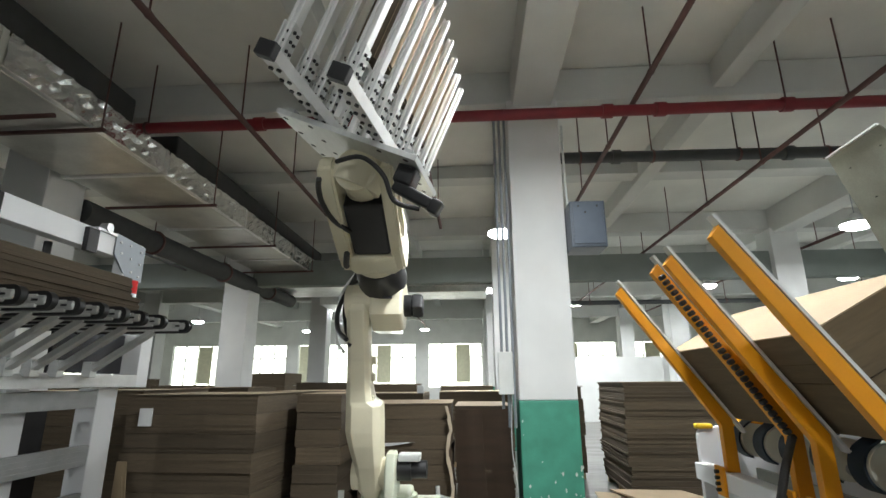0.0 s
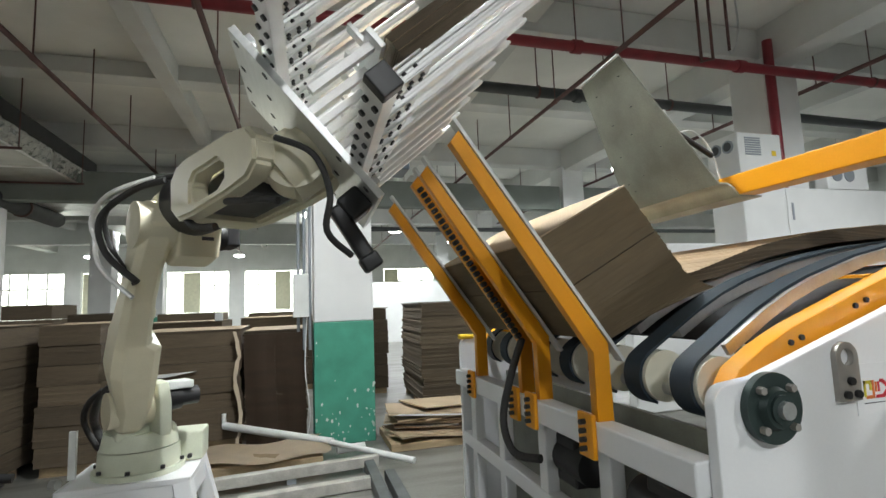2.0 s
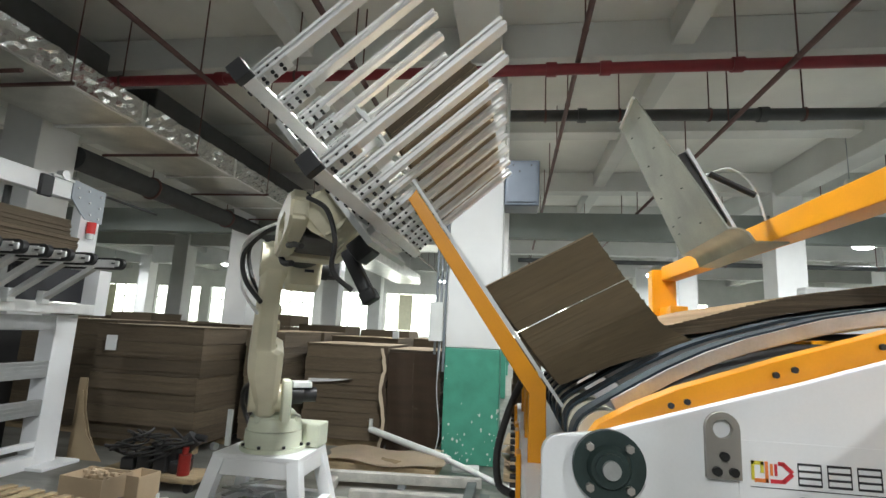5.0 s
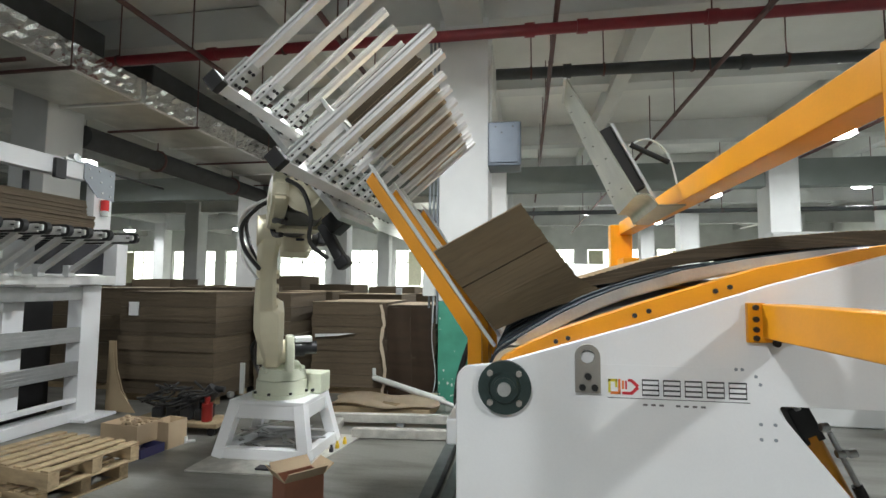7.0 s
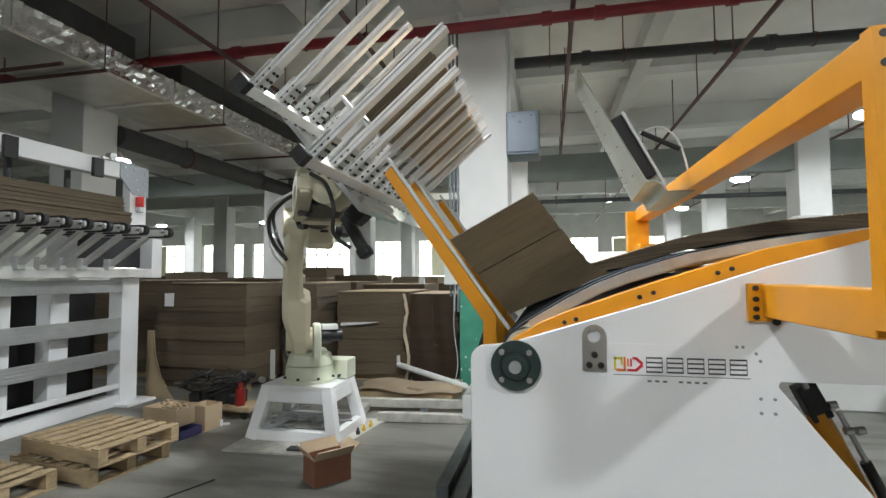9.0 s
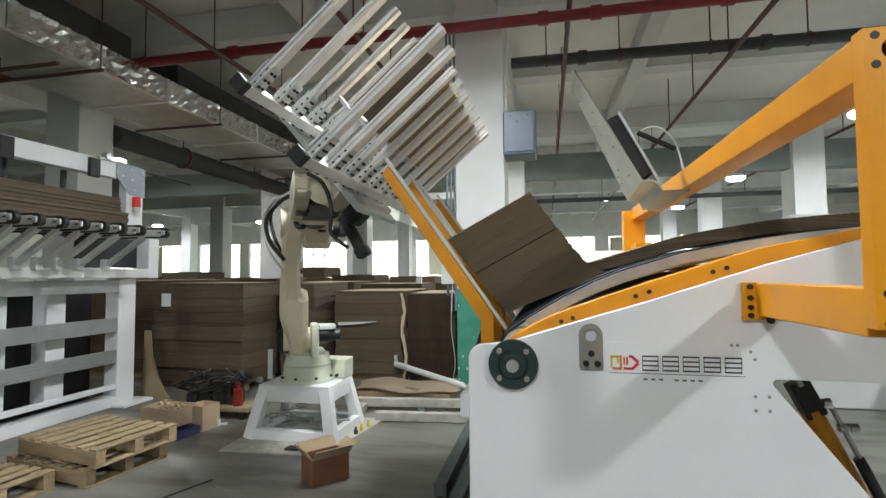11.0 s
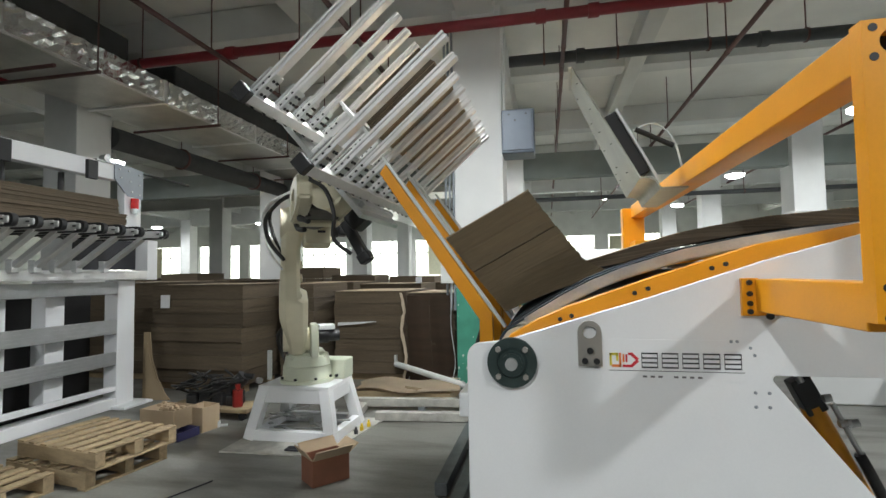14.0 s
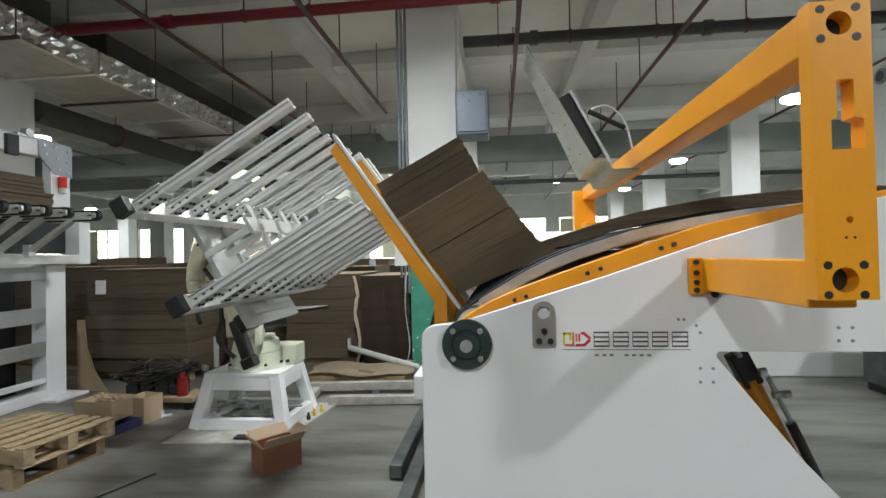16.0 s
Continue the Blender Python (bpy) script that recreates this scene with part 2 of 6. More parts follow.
def add_tube(bm, pts, r, seg=8, smooth=5):
    """A hose through pts, rounded by a spline."""
    p = [Vector(q) for q in pts]
    line = []
    for i in range(len(p) - 1):
        a, b, c, d = p[max(i - 1, 0)], p[i], p[i + 1], p[min(i + 2, len(p) - 1)]
        for k in range(smooth):
            t = k / smooth
            line.append(0.5 * ((2 * b) + (c - a) * t + (2 * a - 5 * b + 4 * c - d) * t * t + (3 * b - a - 3 * c + d) * t ** 3))
    line.append(p[-1])
    rings, ref = [], Vector((0.3, 0.5, 0.81))
    for i, q in enumerate(line):
        t = (line[min(i + 1, len(line) - 1)] - line[max(i - 1, 0)]).normalized()
        u = (ref - t * ref.dot(t)).normalized()
        v = t.cross(u)
        ref = u
        rings.append([bm.verts.new(q + r * (math.cos(2 * math.pi * k / seg) * u + math.sin(2 * math.pi * k / seg) * v)) for k in range(seg)])
    for a, b in zip(rings, rings[1:]):
        for k in range(seg):
            bm.faces.new((a[k], a[(k + 1) % seg], b[(k + 1) % seg], b[k]))
    bm.faces.new(rings[0][::-1])
    bm.faces.new(rings[-1])


def add_loft(bm, sections, chamfer=0.25):
    """A cast limb along x. sections: (x, y0, y1, z0, z1); each an octagon, joined in order."""
    rings = []
    for x, y0, y1, z0, z1 in sections:
        c = chamfer * min(y1 - y0, z1 - z0)
        pts = [(y0 + c, z0), (y1 - c, z0), (y1, z0 + c), (y1, z1 - c), (y1 - c, z1), (y0 + c, z1), (y0, z1 - c), (y0, z0 + c)]
        rings.append([bm.verts.new((x, y, z)) for y, z in pts])
    fs = [bm.faces.new(rings[0][::-1]), bm.faces.new(rings[-1])]
    for a, b in zip(rings, rings[1:]):
        for k in range(8):
            fs.append(bm.faces.new((a[k], a[(k + 1) % 8], b[(k + 1) % 8], b[k])))
    bmesh.ops.recalc_face_normals(bm, faces=fs)


def add_holed_plate(bm, outline, holes, y0, y1):
    """An upright plate in x and z with real openings through it."""
    loops = []
    for y in (y0, y1):
        loops.append([[bm.verts.new((x, y, z)) for x, z in pts] for pts in (outline, *holes)])
        vs = set()
        for lp in loops[-1]:
            vs |= set(lp)
            for q in range(len(lp)):
                bm.edges.new((lp[q], lp[(q + 1) % len(lp)]))
        bmesh.ops.triangle_fill(bm, use_beauty=True, edges=[e for e in bm.edges if e.verts[0] in vs and e.verts[1] in vs])
    for a, b in zip(*loops):
        for q in range(len(a)):
            bm.faces.new((a[q], a[(q + 1) % len(a)], b[(q + 1) % len(a)], b[q]))
    bmesh.ops.recalc_face_normals(bm, faces=bm.faces[:])


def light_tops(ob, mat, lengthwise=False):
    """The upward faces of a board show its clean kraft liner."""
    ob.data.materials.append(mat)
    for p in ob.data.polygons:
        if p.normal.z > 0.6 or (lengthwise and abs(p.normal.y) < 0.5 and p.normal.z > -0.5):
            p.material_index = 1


def disc(cx, cz, r, n=20):
    return [(cx + r * math.cos(2 * math.pi * k / n), cz + r * math.sin(2 * math.pi * k / n)) for k in range(n)]


def round_corner(cx, cz, r, a0, a1, n=6):
    return [(cx + r * math.cos(radians(a0 + (a1 - a0) * i / n)), cz + r * math.sin(radians(a0 + (a1 - a0) * i / n))) for i in range(n + 1)]


def mesh_of(bm, name, mat, smooth=True, local=False):
    me = bpy.data.meshes.new(name)
    bm.transform(Matrix.Scale(UNIT, 4) if local else U)
    bm.normal_update()
    bm.to_mesh(me)
    me.materials.append(mat)
    if smooth:
        # large faces stay flat beside their rounded edges: normals weighted by area
        areas = {f: f.calc_area() for f in bm.faces}
        normals = []
        for f in bm.faces:
            for v in f.verts:
                n = Vector((0, 0, 0))
                for g in v.link_faces:
                    if g.normal.dot(f.normal) > 0.70:
                        n += g.normal * areas[g]
                normals.append(n.normalized() if n.length > 0 else f.normal.copy())
        me.polygons.foreach_set("use_smooth", [True] * len(me.polygons))
        me.normals_split_custom_set(normals)
    bm.free()
    return me


def thing(name, at, label, category, group="", kind=""):
    ob = new(name)
    ob.empty_display_size = 0.1
    ob.matrix_basis = Matrix.Translation(U @ Vector(at))
    return tagged(ob, label, category, group, kind)


def part(name, bm, mat, parent, label="", local=False, smooth=True):
    """One mesh object under a thing or a part. Its mesh is in world places unless local."""
    ob = new(name, mesh_of(bm, name, mat, smooth=smooth, local=local))
    ob.parent = parent
    if not local:
        m = parent.matrix_basis.copy()
        up = parent.parent
        if up is not None:
            m = up.matrix_basis @ parent.matrix_parent_inverse @ m
        ob.matrix_parent_inverse = m.inverted()
    return tagged(ob, label)


def single(name, bm, mat, label, category, group="", kind=""):
    return tagged(new(name, mesh_of(bm, name, mat)), label, category, group, kind)


def B():
    return bmesh.new()


# ---------------------------------------------------------------- hall
COLX, COLY, COLW = [-20.57, -15.17, -9.77, -4.37, 1.035, 6.43, 11.83], [-5.9, 4.88, 9.85, 15.3, 20.4], 0.26
X0, X1, Y0, Y1, CEIL = -26.0, 16.0, -9.0, 25.6, 4.62

bm = B()
add_box(bm, (X0 - 0.3, Y0 - 0.3, G - 0.2), (X1 + 0.3, Y1 + 0.3, G))
single("floor", bm, M_CONCRETE, "grey worn concrete factory floor", "floor", kind="structure")
bm = B()
add_box(bm, (X0 - 0.3, Y0 - 0.3, CEIL), (X1 + 0.3, Y1 + 0.3, CEIL + 0.2))
single("ceiling", bm, M_CEIL, "pale grey plastered concrete ceiling slab", "ceiling", kind="structure")
for i, x in enumerate(COLX + [-12.4, -7.0, -1.0, 3.05, 8.9]):
    bm = B()
    w, low = (0.2, 4.12) if x in COLX else (0.11, 4.32)
    add_box(bm, (x - w, Y0, low), (x + w, Y1, CEIL - 0.004), bevel=0.01)
    single("ceiling_beam", bm, M_BEAM, "grey plastered ceiling beam along the hall", "beam", "ceiling beams", "structure")
for y in COLY + [0.0, 7.3, 12.5, 17.8]:
    deep = 3.82 if y in COLY[3:] else 4.22 if y in COLY else 4.4
    bm = B()
    add_box(bm, (X0, y - 0.16, deep), (X1, y + 0.16, CEIL - 0.008), bevel=0.01)
    single("cross_beam", bm, M_BEAM, "grey plastered cross beam under the ceiling", "beam", "ceiling beams", "structure")

bm = B()
add_box(bm, (X0, 9.72, 3.26), (X1, 9.98, 3.78), bevel=0.01)
single("deep_beam", bm, M_BEAM_UNLIT, "deep grey-green beam between the columns, darkened like its unlit face", "beam", kind="structure")


def column(x, y, near=False):
    t = thing("column", (x, y, G), "square concrete column, green dado below white paint" + (", paint chipped" if near else ""), "column", "hall columns", "structure")
    w = COLW
    bm = B()
    add_box(bm, (x - w, y - w, 1.19), (x + w, y + w, 4.2), bevel=0.012)
    part("upper_shaft", bm, M_WALL, t, "white painted shaft")
    bm = B()
    add_box(bm, (x - w - 0.002, y - w - 0.002, G), (x + w + 0.002, y + w + 0.002, 1.19), bevel=0.012)
    part("dado", bm, M_GREEN, t, "green painted lower shaft")
    if near:
        for k in range(46):
            bm = B()
            px, pz = random.uniform(-w + 0.01, w - 0.01), G + abs(random.gauss(0, 0.25))
            if k % 4 == 0:
                px = random.choice((-1, 1)) * random.uniform(w - 0.025, w - 0.004)
                pz = random.uniform(0.2, 1.1)
            r = random.uniform(0.003, 0.011)
            ring = [(px + r * random.uniform(0.6, 1.3) * math.cos(a), max(G + 0.01, pz + 1.6 * r * random.uniform(0.6, 1.4) * math.sin(a))) for a in np.linspace(0, 2 * math.pi, 8)[:-1]]
            add_plate(bm, [(x + a, b) for a, b in ring], y - w - 0.004, y - w - 0.0025)
            part("paint_chip", bm, M_CHIP, t, "chipped bare spot")


for x in COLX:
    for y in COLY:
        if (x, y) != (1.035, -5.9):
            column(x, y, near=(x, y) == (1.035, 4.88))

# outer walls; the far one has the window band
for name, lo, hi in (("wall_west", (X0 - 0.25, Y0 - 0.25, G), (X0, Y1 + 0.25, CEIL)), ("wall_east", (X1, Y0 - 0.25, G), (X1 + 0.25, Y1 + 0.25, CEIL)), ("wall_south", (X0, Y0 - 0.25, G), (X1, Y0, CEIL))):
    bm = B()
    add_box(bm, lo, hi)
    single(name, bm, M_WALL, "white painted factory wall", "wall", kind="structure")
bm = B()
add_box(bm, (X0, Y1, G), (X1, Y1 + 0.25, 1.0))
add_box(bm, (X0, Y1, 3.25), (X1, Y1 + 0.25, CEIL))
edges_x = []
x = X0
while x < X1:
    add_box(bm, (x, Y1, 1.0), (x + 0.6, Y1 + 0.25, 3.25))
    edges_x.append((x + 0.6, x + 3.35))
    x += 3.35
single("wall_north", bm, M_WALL, "white wall with a long row of windows", "wall", kind="structure")
for i, (a, b) in enumerate(edges_x):
    b = min(b, X1)
    w = thing("window_%d" % (i + 1), ((a + b) / 2, Y1, 1.0), "bright aluminium-framed factory window with daylight outside", "window", "far windows", "structure")
    bm = B()
    for q in (a, a + (b - a) * 0.25 - 0.03, (a + b) / 2 - 0.05, a + (b - a) * 0.75 - 0.03, b - 0.06):
        add_box(bm, (q, Y1 + 0.06, 1.0), (q + 0.05, Y1 + 0.14, 3.25))
    for z in (1.0, 2.5, 3.19):
        add_box(bm, (a, Y1 + 0.065, z), (b, Y1 + 0.135, z + 0.06))
    part("window_frame", bm, M_FRAME, w)
    if i % 4:
        bm = B()
        q = a + (0.08, 0.08, 0.75, 1.42)[i % 4]
        add_box(bm, (q, Y1 + 0.02, 1.3), (q + 0.72, Y1 + 0.05, 3.15))
        part("blind", bm, M_CURTAIN, w, "pale yellow blind")
bm = B()
add_box(bm, (X0 - 4, Y1 + 2.0, -2), (X1 + 4, Y1 + 2.05, 6))
single("backdrop", bm, M_DAY, "overexposed daylight beyond the windows", "backdrop", kind="structure")
# a white partition on the far right side
bm = B()
add_box(bm, (1.9, 16.0, G), (X1, 16.12, 2.05))
single("partition_wall", bm, M_WALL, "low white partition wall across the hall", "wall", kind="structure")

# ---------------------------------------------------------------- ceiling services


def pipe(name, a, b, r, mat, label, category="pipe", rods=(), flanges=(), group=""):
    t = thing(name, a, label, category, group)
    bm = B()
    add_rod(bm, a, b, r, 16)
    part("pipe_run", bm, mat, t)
    a, b = Vector(a), Vector(b)
    for f in flanges:
        p, d = a.lerp(b, f), (b - a).normalized()
        bm = B()
        add_rod(bm, p - d * 0.05, p + d * 0.05, r * 1.28, 16)
        part("coupling", bm, mat, t)
    for f in rods:
        p = a.lerp(b, f)
        bm = B()
        add_rod(bm, p + Vector((0, 0, r * 0.6)), (p.x, p.y, CEIL), 0.008, 6)
        add_rod(bm, p - (b - a).normalized() * 0.012, p + (b - a).normalized() * 0.012, r * 1.2, 12)
        part("hanger_rod", bm, M_RUST, t)
    return t


pipe("fire_main", (-26, 4.36, 3.88), (16, 4.36, 3.88), 0.055, M_RED, "red painted fire main under the ceiling", rods=(0.3, 0.4, 0.55, 0.598, 0.615, 0.7, 0.8), flanges=(0.51, 0.578, 0.66, 0.672, 0.7, 0.75))
pipe("branch_pipe", (1.97, -8, 3.95), (1.97, 23, 3.95), 0.026, M_RUST, "dark sprinkler branch pipe on hanger rods", rods=np.linspace(0.29, 0.98, 16), group="sprinkler pipes")
pipe("branch_pipe", (3.78, -8, 3.8), (3.78, 23, 3.8), 0.026, M_RUST, "dark sprinkler branch pipe on hanger rods", rods=np.linspace(0.3, 0.98, 16), group="sprinkler pipes")
pipe("branch_pipe", (-1.79, -8, 3.8), (-1.79, 23, 3.8), 0.026, M_RUST, "dark sprinkler branch pipe on hanger rods", rods=np.linspace(0.3, 0.98, 16), group="sprinkler pipes")
pipe("branch_pipe", (6.9, -8, 3.85), (6.9, 23, 3.85), 0.026, M_RUST, "dark sprinkler branch pipe on hanger rods", rods=np.linspace(0.3, 0.98, 14), group="sprinkler pipes")
pipe("branch_pipe", (-0.1, 1.5, 3.72), (-0.1, 7.5, 3.72), 0.026, M_RUST, "dark sprinkler branch pipe on hanger rods", rods=(0.1, 0.4, 0.6, 0.9), group="sprinkler pipes")
pipe("drain_pipe", (1.31, 5.74, 4.04), (16, 5.74, 3.9), 0.07, M_DARKPIPE, "dark grey drain pipe hung under the ceiling", rods=(0.03, 0.09, 0.16, 0.23, 0.3, 0.4), flanges=(0.06, 0.2))
pipe("far_pipe", (1.5, 11.0, 3.0), (16, 11.0, 3.0), 0.05, M_DARKPIPE, "dark pipe crossing the far aisle", rods=(0.1, 0.3, 0.5))
pipe("red_riser", (6.14, 4.52, 2.4), (6.14, 4.52, 4.35), 0.055, M_RED, "red vertical riser pipe beside a column")
pipe("lagged_pipe", (-4.15, 5.16, 3.30), (-4.15, 12, 3.30), 0.15, M_LAG_SHADOW, "black foam-lagged pipe beside the air duct", rods=(0.2, 0.5, 0.8))
pipe("cross_pipe", (-10, 3.3, 3.42), (-2.9, 3.3, 3.42), 0.02, M_RUST, "thin rusty pipe below the air duct", rods=(0.35, 0.6, 0.9))

DROPX = 4.88
hang = thing("cable_drops", (4.2, 4.3, 4.1), "rusty cable drops with a flexible conduit over the fire main", "conduit")
for x, z in ((DROPX, 3.82), (DROPX + 0.16, 3.87), (DROPX + 0.40, 4.0)):
    bm = B()
    add_rod(bm, (x, 4.27, z), (x, 4.27, CEIL), 0.016, 8)
    part("drop_pipe", bm, M_RUST, hang)
bm = B()
add_tube(bm, [(DROPX + 0.40, 4.27, 4.0), (DROPX + 0.43, 4.27, 3.97), (DROPX + 0.50, 4.27, 4.08), (DROPX + 0.56, 4.27, 4.30), (DROPX + 0.55, 4.27, CEIL - 0.005)], 0.011, 8)
part("flexible_conduit", bm, M_STEEL, hang, "grey flexible conduit")
bm = B()
add_rod(bm, (DROPX, 4.27, 3.83), (DROPX + 0.16, 4.27, 3.88), 0.012, 8)
part("cross_link", bm, M_RUST, hang)

duct = thing("air_duct", (-3.6, 5, 3.5), "rectangular air duct wrapped in silver foil", "air duct")
DX0, DX1, DZ0, DZ1 = -4.05, -2.93, 3.55, 3.81
for k in range(8):
    y0 = -5.0 + k * 1.95
    bm = B()
    add_box(bm, (DX0, y0, DZ0 + 0.004), (DX1, y0 + 1.94, DZ1), bevel=0.012)
    part("duct_section", bm, M_FOIL, duct, "foil-wrapped duct section")
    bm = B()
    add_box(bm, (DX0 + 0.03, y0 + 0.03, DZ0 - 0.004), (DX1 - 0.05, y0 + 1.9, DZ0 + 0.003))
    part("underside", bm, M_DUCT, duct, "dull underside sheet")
    bm = B()
    add_box(bm, (DX0 - 0.02, y0 - 0.03, DZ0 - 0.02), (DX1 + 0.02, y0 + 0.03, DZ1 + 0.02), bevel=0.006)
    part("joint_flange", bm, M_FOIL, duct)
    bm = B()
    add_box(bm, (DX0 - 0.2, y0 + 0.9, DZ0 - 0.05), (DX1 + 0.12, y0 + 0.93, DZ0 - 0.02))
    add_rod(bm, (DX1 + 0.09, y0 + 0.915, DZ0 - 0.04), (DX1 + 0.09, y0 + 0.915, CEIL), 0.008, 6)
    part("trapeze_hanger", bm, M_RUST, duct, "rusty hanger")
# crinkled foil along the duct's lit side
rng = random.Random(77)
for k in range(8):
    y0 = -5.0 + k * 1.95 + 0.035
    bm = B()
    ny, nz = 30, 5
    grid = [[bm.verts.new((DX1 + 0.010 + rng.uniform(0, 0.030), y0 + 1.875 * i / ny + rng.uniform(-0.018, 0.018) * (0 < i < ny), DZ0 - 0.006 + (DZ1 - DZ0 + 0.012) * j / nz + rng.uniform(-0.012, 0.012) * (0 < j < nz))) for j in range(nz + 1)] for i in range(ny + 1)]
    for i in range(ny):
        for j in range(nz):
            q = (grid[i][j], grid[i + 1][j], grid[i + 1][j + 1], grid[i][j + 1])
            bm.faces.new((q[0], q[1], q[2]))
            bm.faces.new((q[0], q[2], q[3]))
    bmesh.ops.recalc_face_normals(bm, faces=bm.faces[:])
    bmesh.ops.solidify(bm, geom=bm.faces[:], thickness=0.004)
    part("foil_skin", bm, M_CRINKLE, duct, "crinkled silver foil", smooth=False)
# black boxes paint the shadow over the duct, open where the fire main crosses
for y0, y1 in ((-5.0, 4.22), (4.95, 10.5)):
    bm = B()
    add_box(bm, (DX0 + 0.05, y0, DZ1 + 0.022), (DX1 - 0.02, y1, 4.115), bevel=0.02)
    part("gap_shadow_box", bm, M_LAG_SHADOW, duct, "black box for the deep shadow above the foil duct")
# the branch and its far run
for lo, hi in (((-4.6, 10.9, 3.45), (-1.2, 12.3, 3.75)), ((-1.4, 11.0, 3.3), (0.7, 12.0, 3.7)), ((-3.6, 12.6, 3.3), (-2.6, 21, 3.7))):
    bm = B()
    add_box(bm, lo, hi, bevel=0.015)
    for q in (0.25, 0.75):
        for e in (lo[0] + 0.05, hi[0] - 0.05):
            add_rod(bm, (e, lo[1] + (hi[1] - lo[1]) * q, hi[2] - 0.01), (e, lo[1] + (hi[1] - lo[1]) * q, CEIL), 0.008, 6)
    single("far_duct", bm, M_FOIL, "foil-wrapped branch air duct", "air duct", "far ducts")


def ceiling_lamp(x, y):
    t = thing("high_bay_lamp", (x, y, LAMP_Z), "round white LED high bay lamp hung from the ceiling", "lamp", "high bay lamps")
    bm = B()
    add_rod(bm, (x, y, LAMP_Z), (x, y, LAMP_Z + 0.05), 0.21, 24, 0.15)
    add_rod(bm, (x, y, LAMP_Z + 0.05), (x, y, LAMP_Z + 0.16), 0.08, 16, 0.05)
    part("housing", bm, M_WALL, t)
    # dome drawn oversize under a white housing, to suggest the lamp's bloom
    bm = B()
    add_rod(bm, (x, y, LAMP_Z - 0.04), (x, y, LAMP_Z - 0.002), 0.205, 28, 0.20)
    add_rod(bm, (x, y, LAMP_Z - 0.075), (x, y, LAMP_Z - 0.04), 0.14, 28, 0.205)
    part("diffuser", bm, M_LENS, t, "glowing white diffuser")
    bm = B()
    add_rod(bm, (x, y, LAMP_Z + 0.15), (x, y, CEIL), 0.006, 6)
    part("stem", bm, M_GREYMET, t)
    ld = bpy.data.lights.new("high_bay_light", "AREA")
    ld.shape, ld.size, ld.energy, ld.color = "DISK", 0.38, LAMP_POWER, (0.95, 0.99, 1.0)
    lo = new("high_bay_light", ld)
    lo.location = U @ Vector((x, y, LAMP_Z - 0.08))


# the unseen ones in the list only serve to brighten the hall
for x, y in LAMPS:
    ceiling_lamp(x, y)

# ---------------------------------------------------------------- board stacks


def layered(bm, lo, hi, count, jitter, seed, m=None):
    """A pile of flat boards as one ridged block: every board has its own small shift."""
    rng = random.Random(seed)
    h = (hi[2] - lo[2]) / count
    rings = []
    for k in range(count):
        dx, dy, ex, ey = (rng.gauss(0, jitter) for _ in range(4))
        for z in (lo[2] + k * h, lo[2] + (k + 0.9) * h):
            ring = [(lo[0] + dx, lo[1] + dy, z), (hi[0] + ex, lo[1] + dy, z), (hi[0] + ex, hi[1] + ey, z), (lo[0] + dx, hi[1] + ey, z)]
            rings.append([bm.verts.new((m @ Vector(p)) if m is not None else p) for p in ring])
    for a, b in zip(rings, rings[1:]):
        for q in range(4):
            bm.faces.new((a[q], a[(q + 1) % 4], b[(q + 1) % 4], b[q]))
    bm.faces.new(rings[0][::-1])
    bm.faces.new(rings[-1])


def board_stack(x0, x1, y0, y1, top, seed, bundles=7, pallet=G + 0.08, turn=0.0, jitter=0.0013, label="tall stack of brown corrugated board on a pallet"):
    rng = random.Random(seed)
    c = ((x0 + x1) / 2, (y0 + y1) / 2, G)
    t = thing("board_stack", c, label, "cardboard stack", "stacked corrugated board")
    m = Matrix.Translation(c) @ pose(0, 0, 0, 0, 0, turn) @ Matrix.Translation((-c[0], -c[1], -G))
    for k in range(3):
        y = y0 + 0.06 + k * (y1 - y0 - 0.2) / 2
        bm = B()
        add_box(bm, (x0 + 0.02, y, G), (x1 - 0.02, y + 0.08, pallet), m)
        part("pallet_bearer", bm, M_WOOD, t, "wooden pallet bearer")
    z = pallet
    h = (top - pallet) / bundles
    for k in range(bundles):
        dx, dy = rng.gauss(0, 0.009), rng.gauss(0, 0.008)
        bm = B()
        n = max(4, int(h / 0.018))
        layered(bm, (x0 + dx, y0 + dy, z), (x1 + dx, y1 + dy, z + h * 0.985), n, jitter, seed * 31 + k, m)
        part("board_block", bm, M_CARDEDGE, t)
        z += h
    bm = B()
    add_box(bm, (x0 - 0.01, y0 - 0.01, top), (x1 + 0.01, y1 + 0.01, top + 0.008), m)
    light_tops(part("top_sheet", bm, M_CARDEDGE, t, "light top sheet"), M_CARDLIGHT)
    return t


board_stack(-2.50, -1.36, 4.13, 5.25, 1.26, 1, turn=-3)
board_stack(-3.9, -2.66, 4.55, 5.7, 1.29, 2)
board_stack(-5.3, -4.05, 4.5, 5.6, 1.22, 22)
board_stack(-1.22, -0.82, 4.55, 5.5, 1.25, 3)
board_stack(-0.72, 0.14, 4.88, 5.9, 1.15, 4, turn=1)
board_stack(0.20, 0.71, 4.80, 5.8, 1.13, 5, jitter=0.006)
board_stack(1.98, 3.30, 5.55, 6.85, 1.33, 6, bundles=12, jitter=0.006, turn=-2)
board_stack(1.42, 1.80, 6.9, 7.8, 1.28, 7)
board_stack(3.5, 4.9, 6.6, 7.8, 1.2, 8)
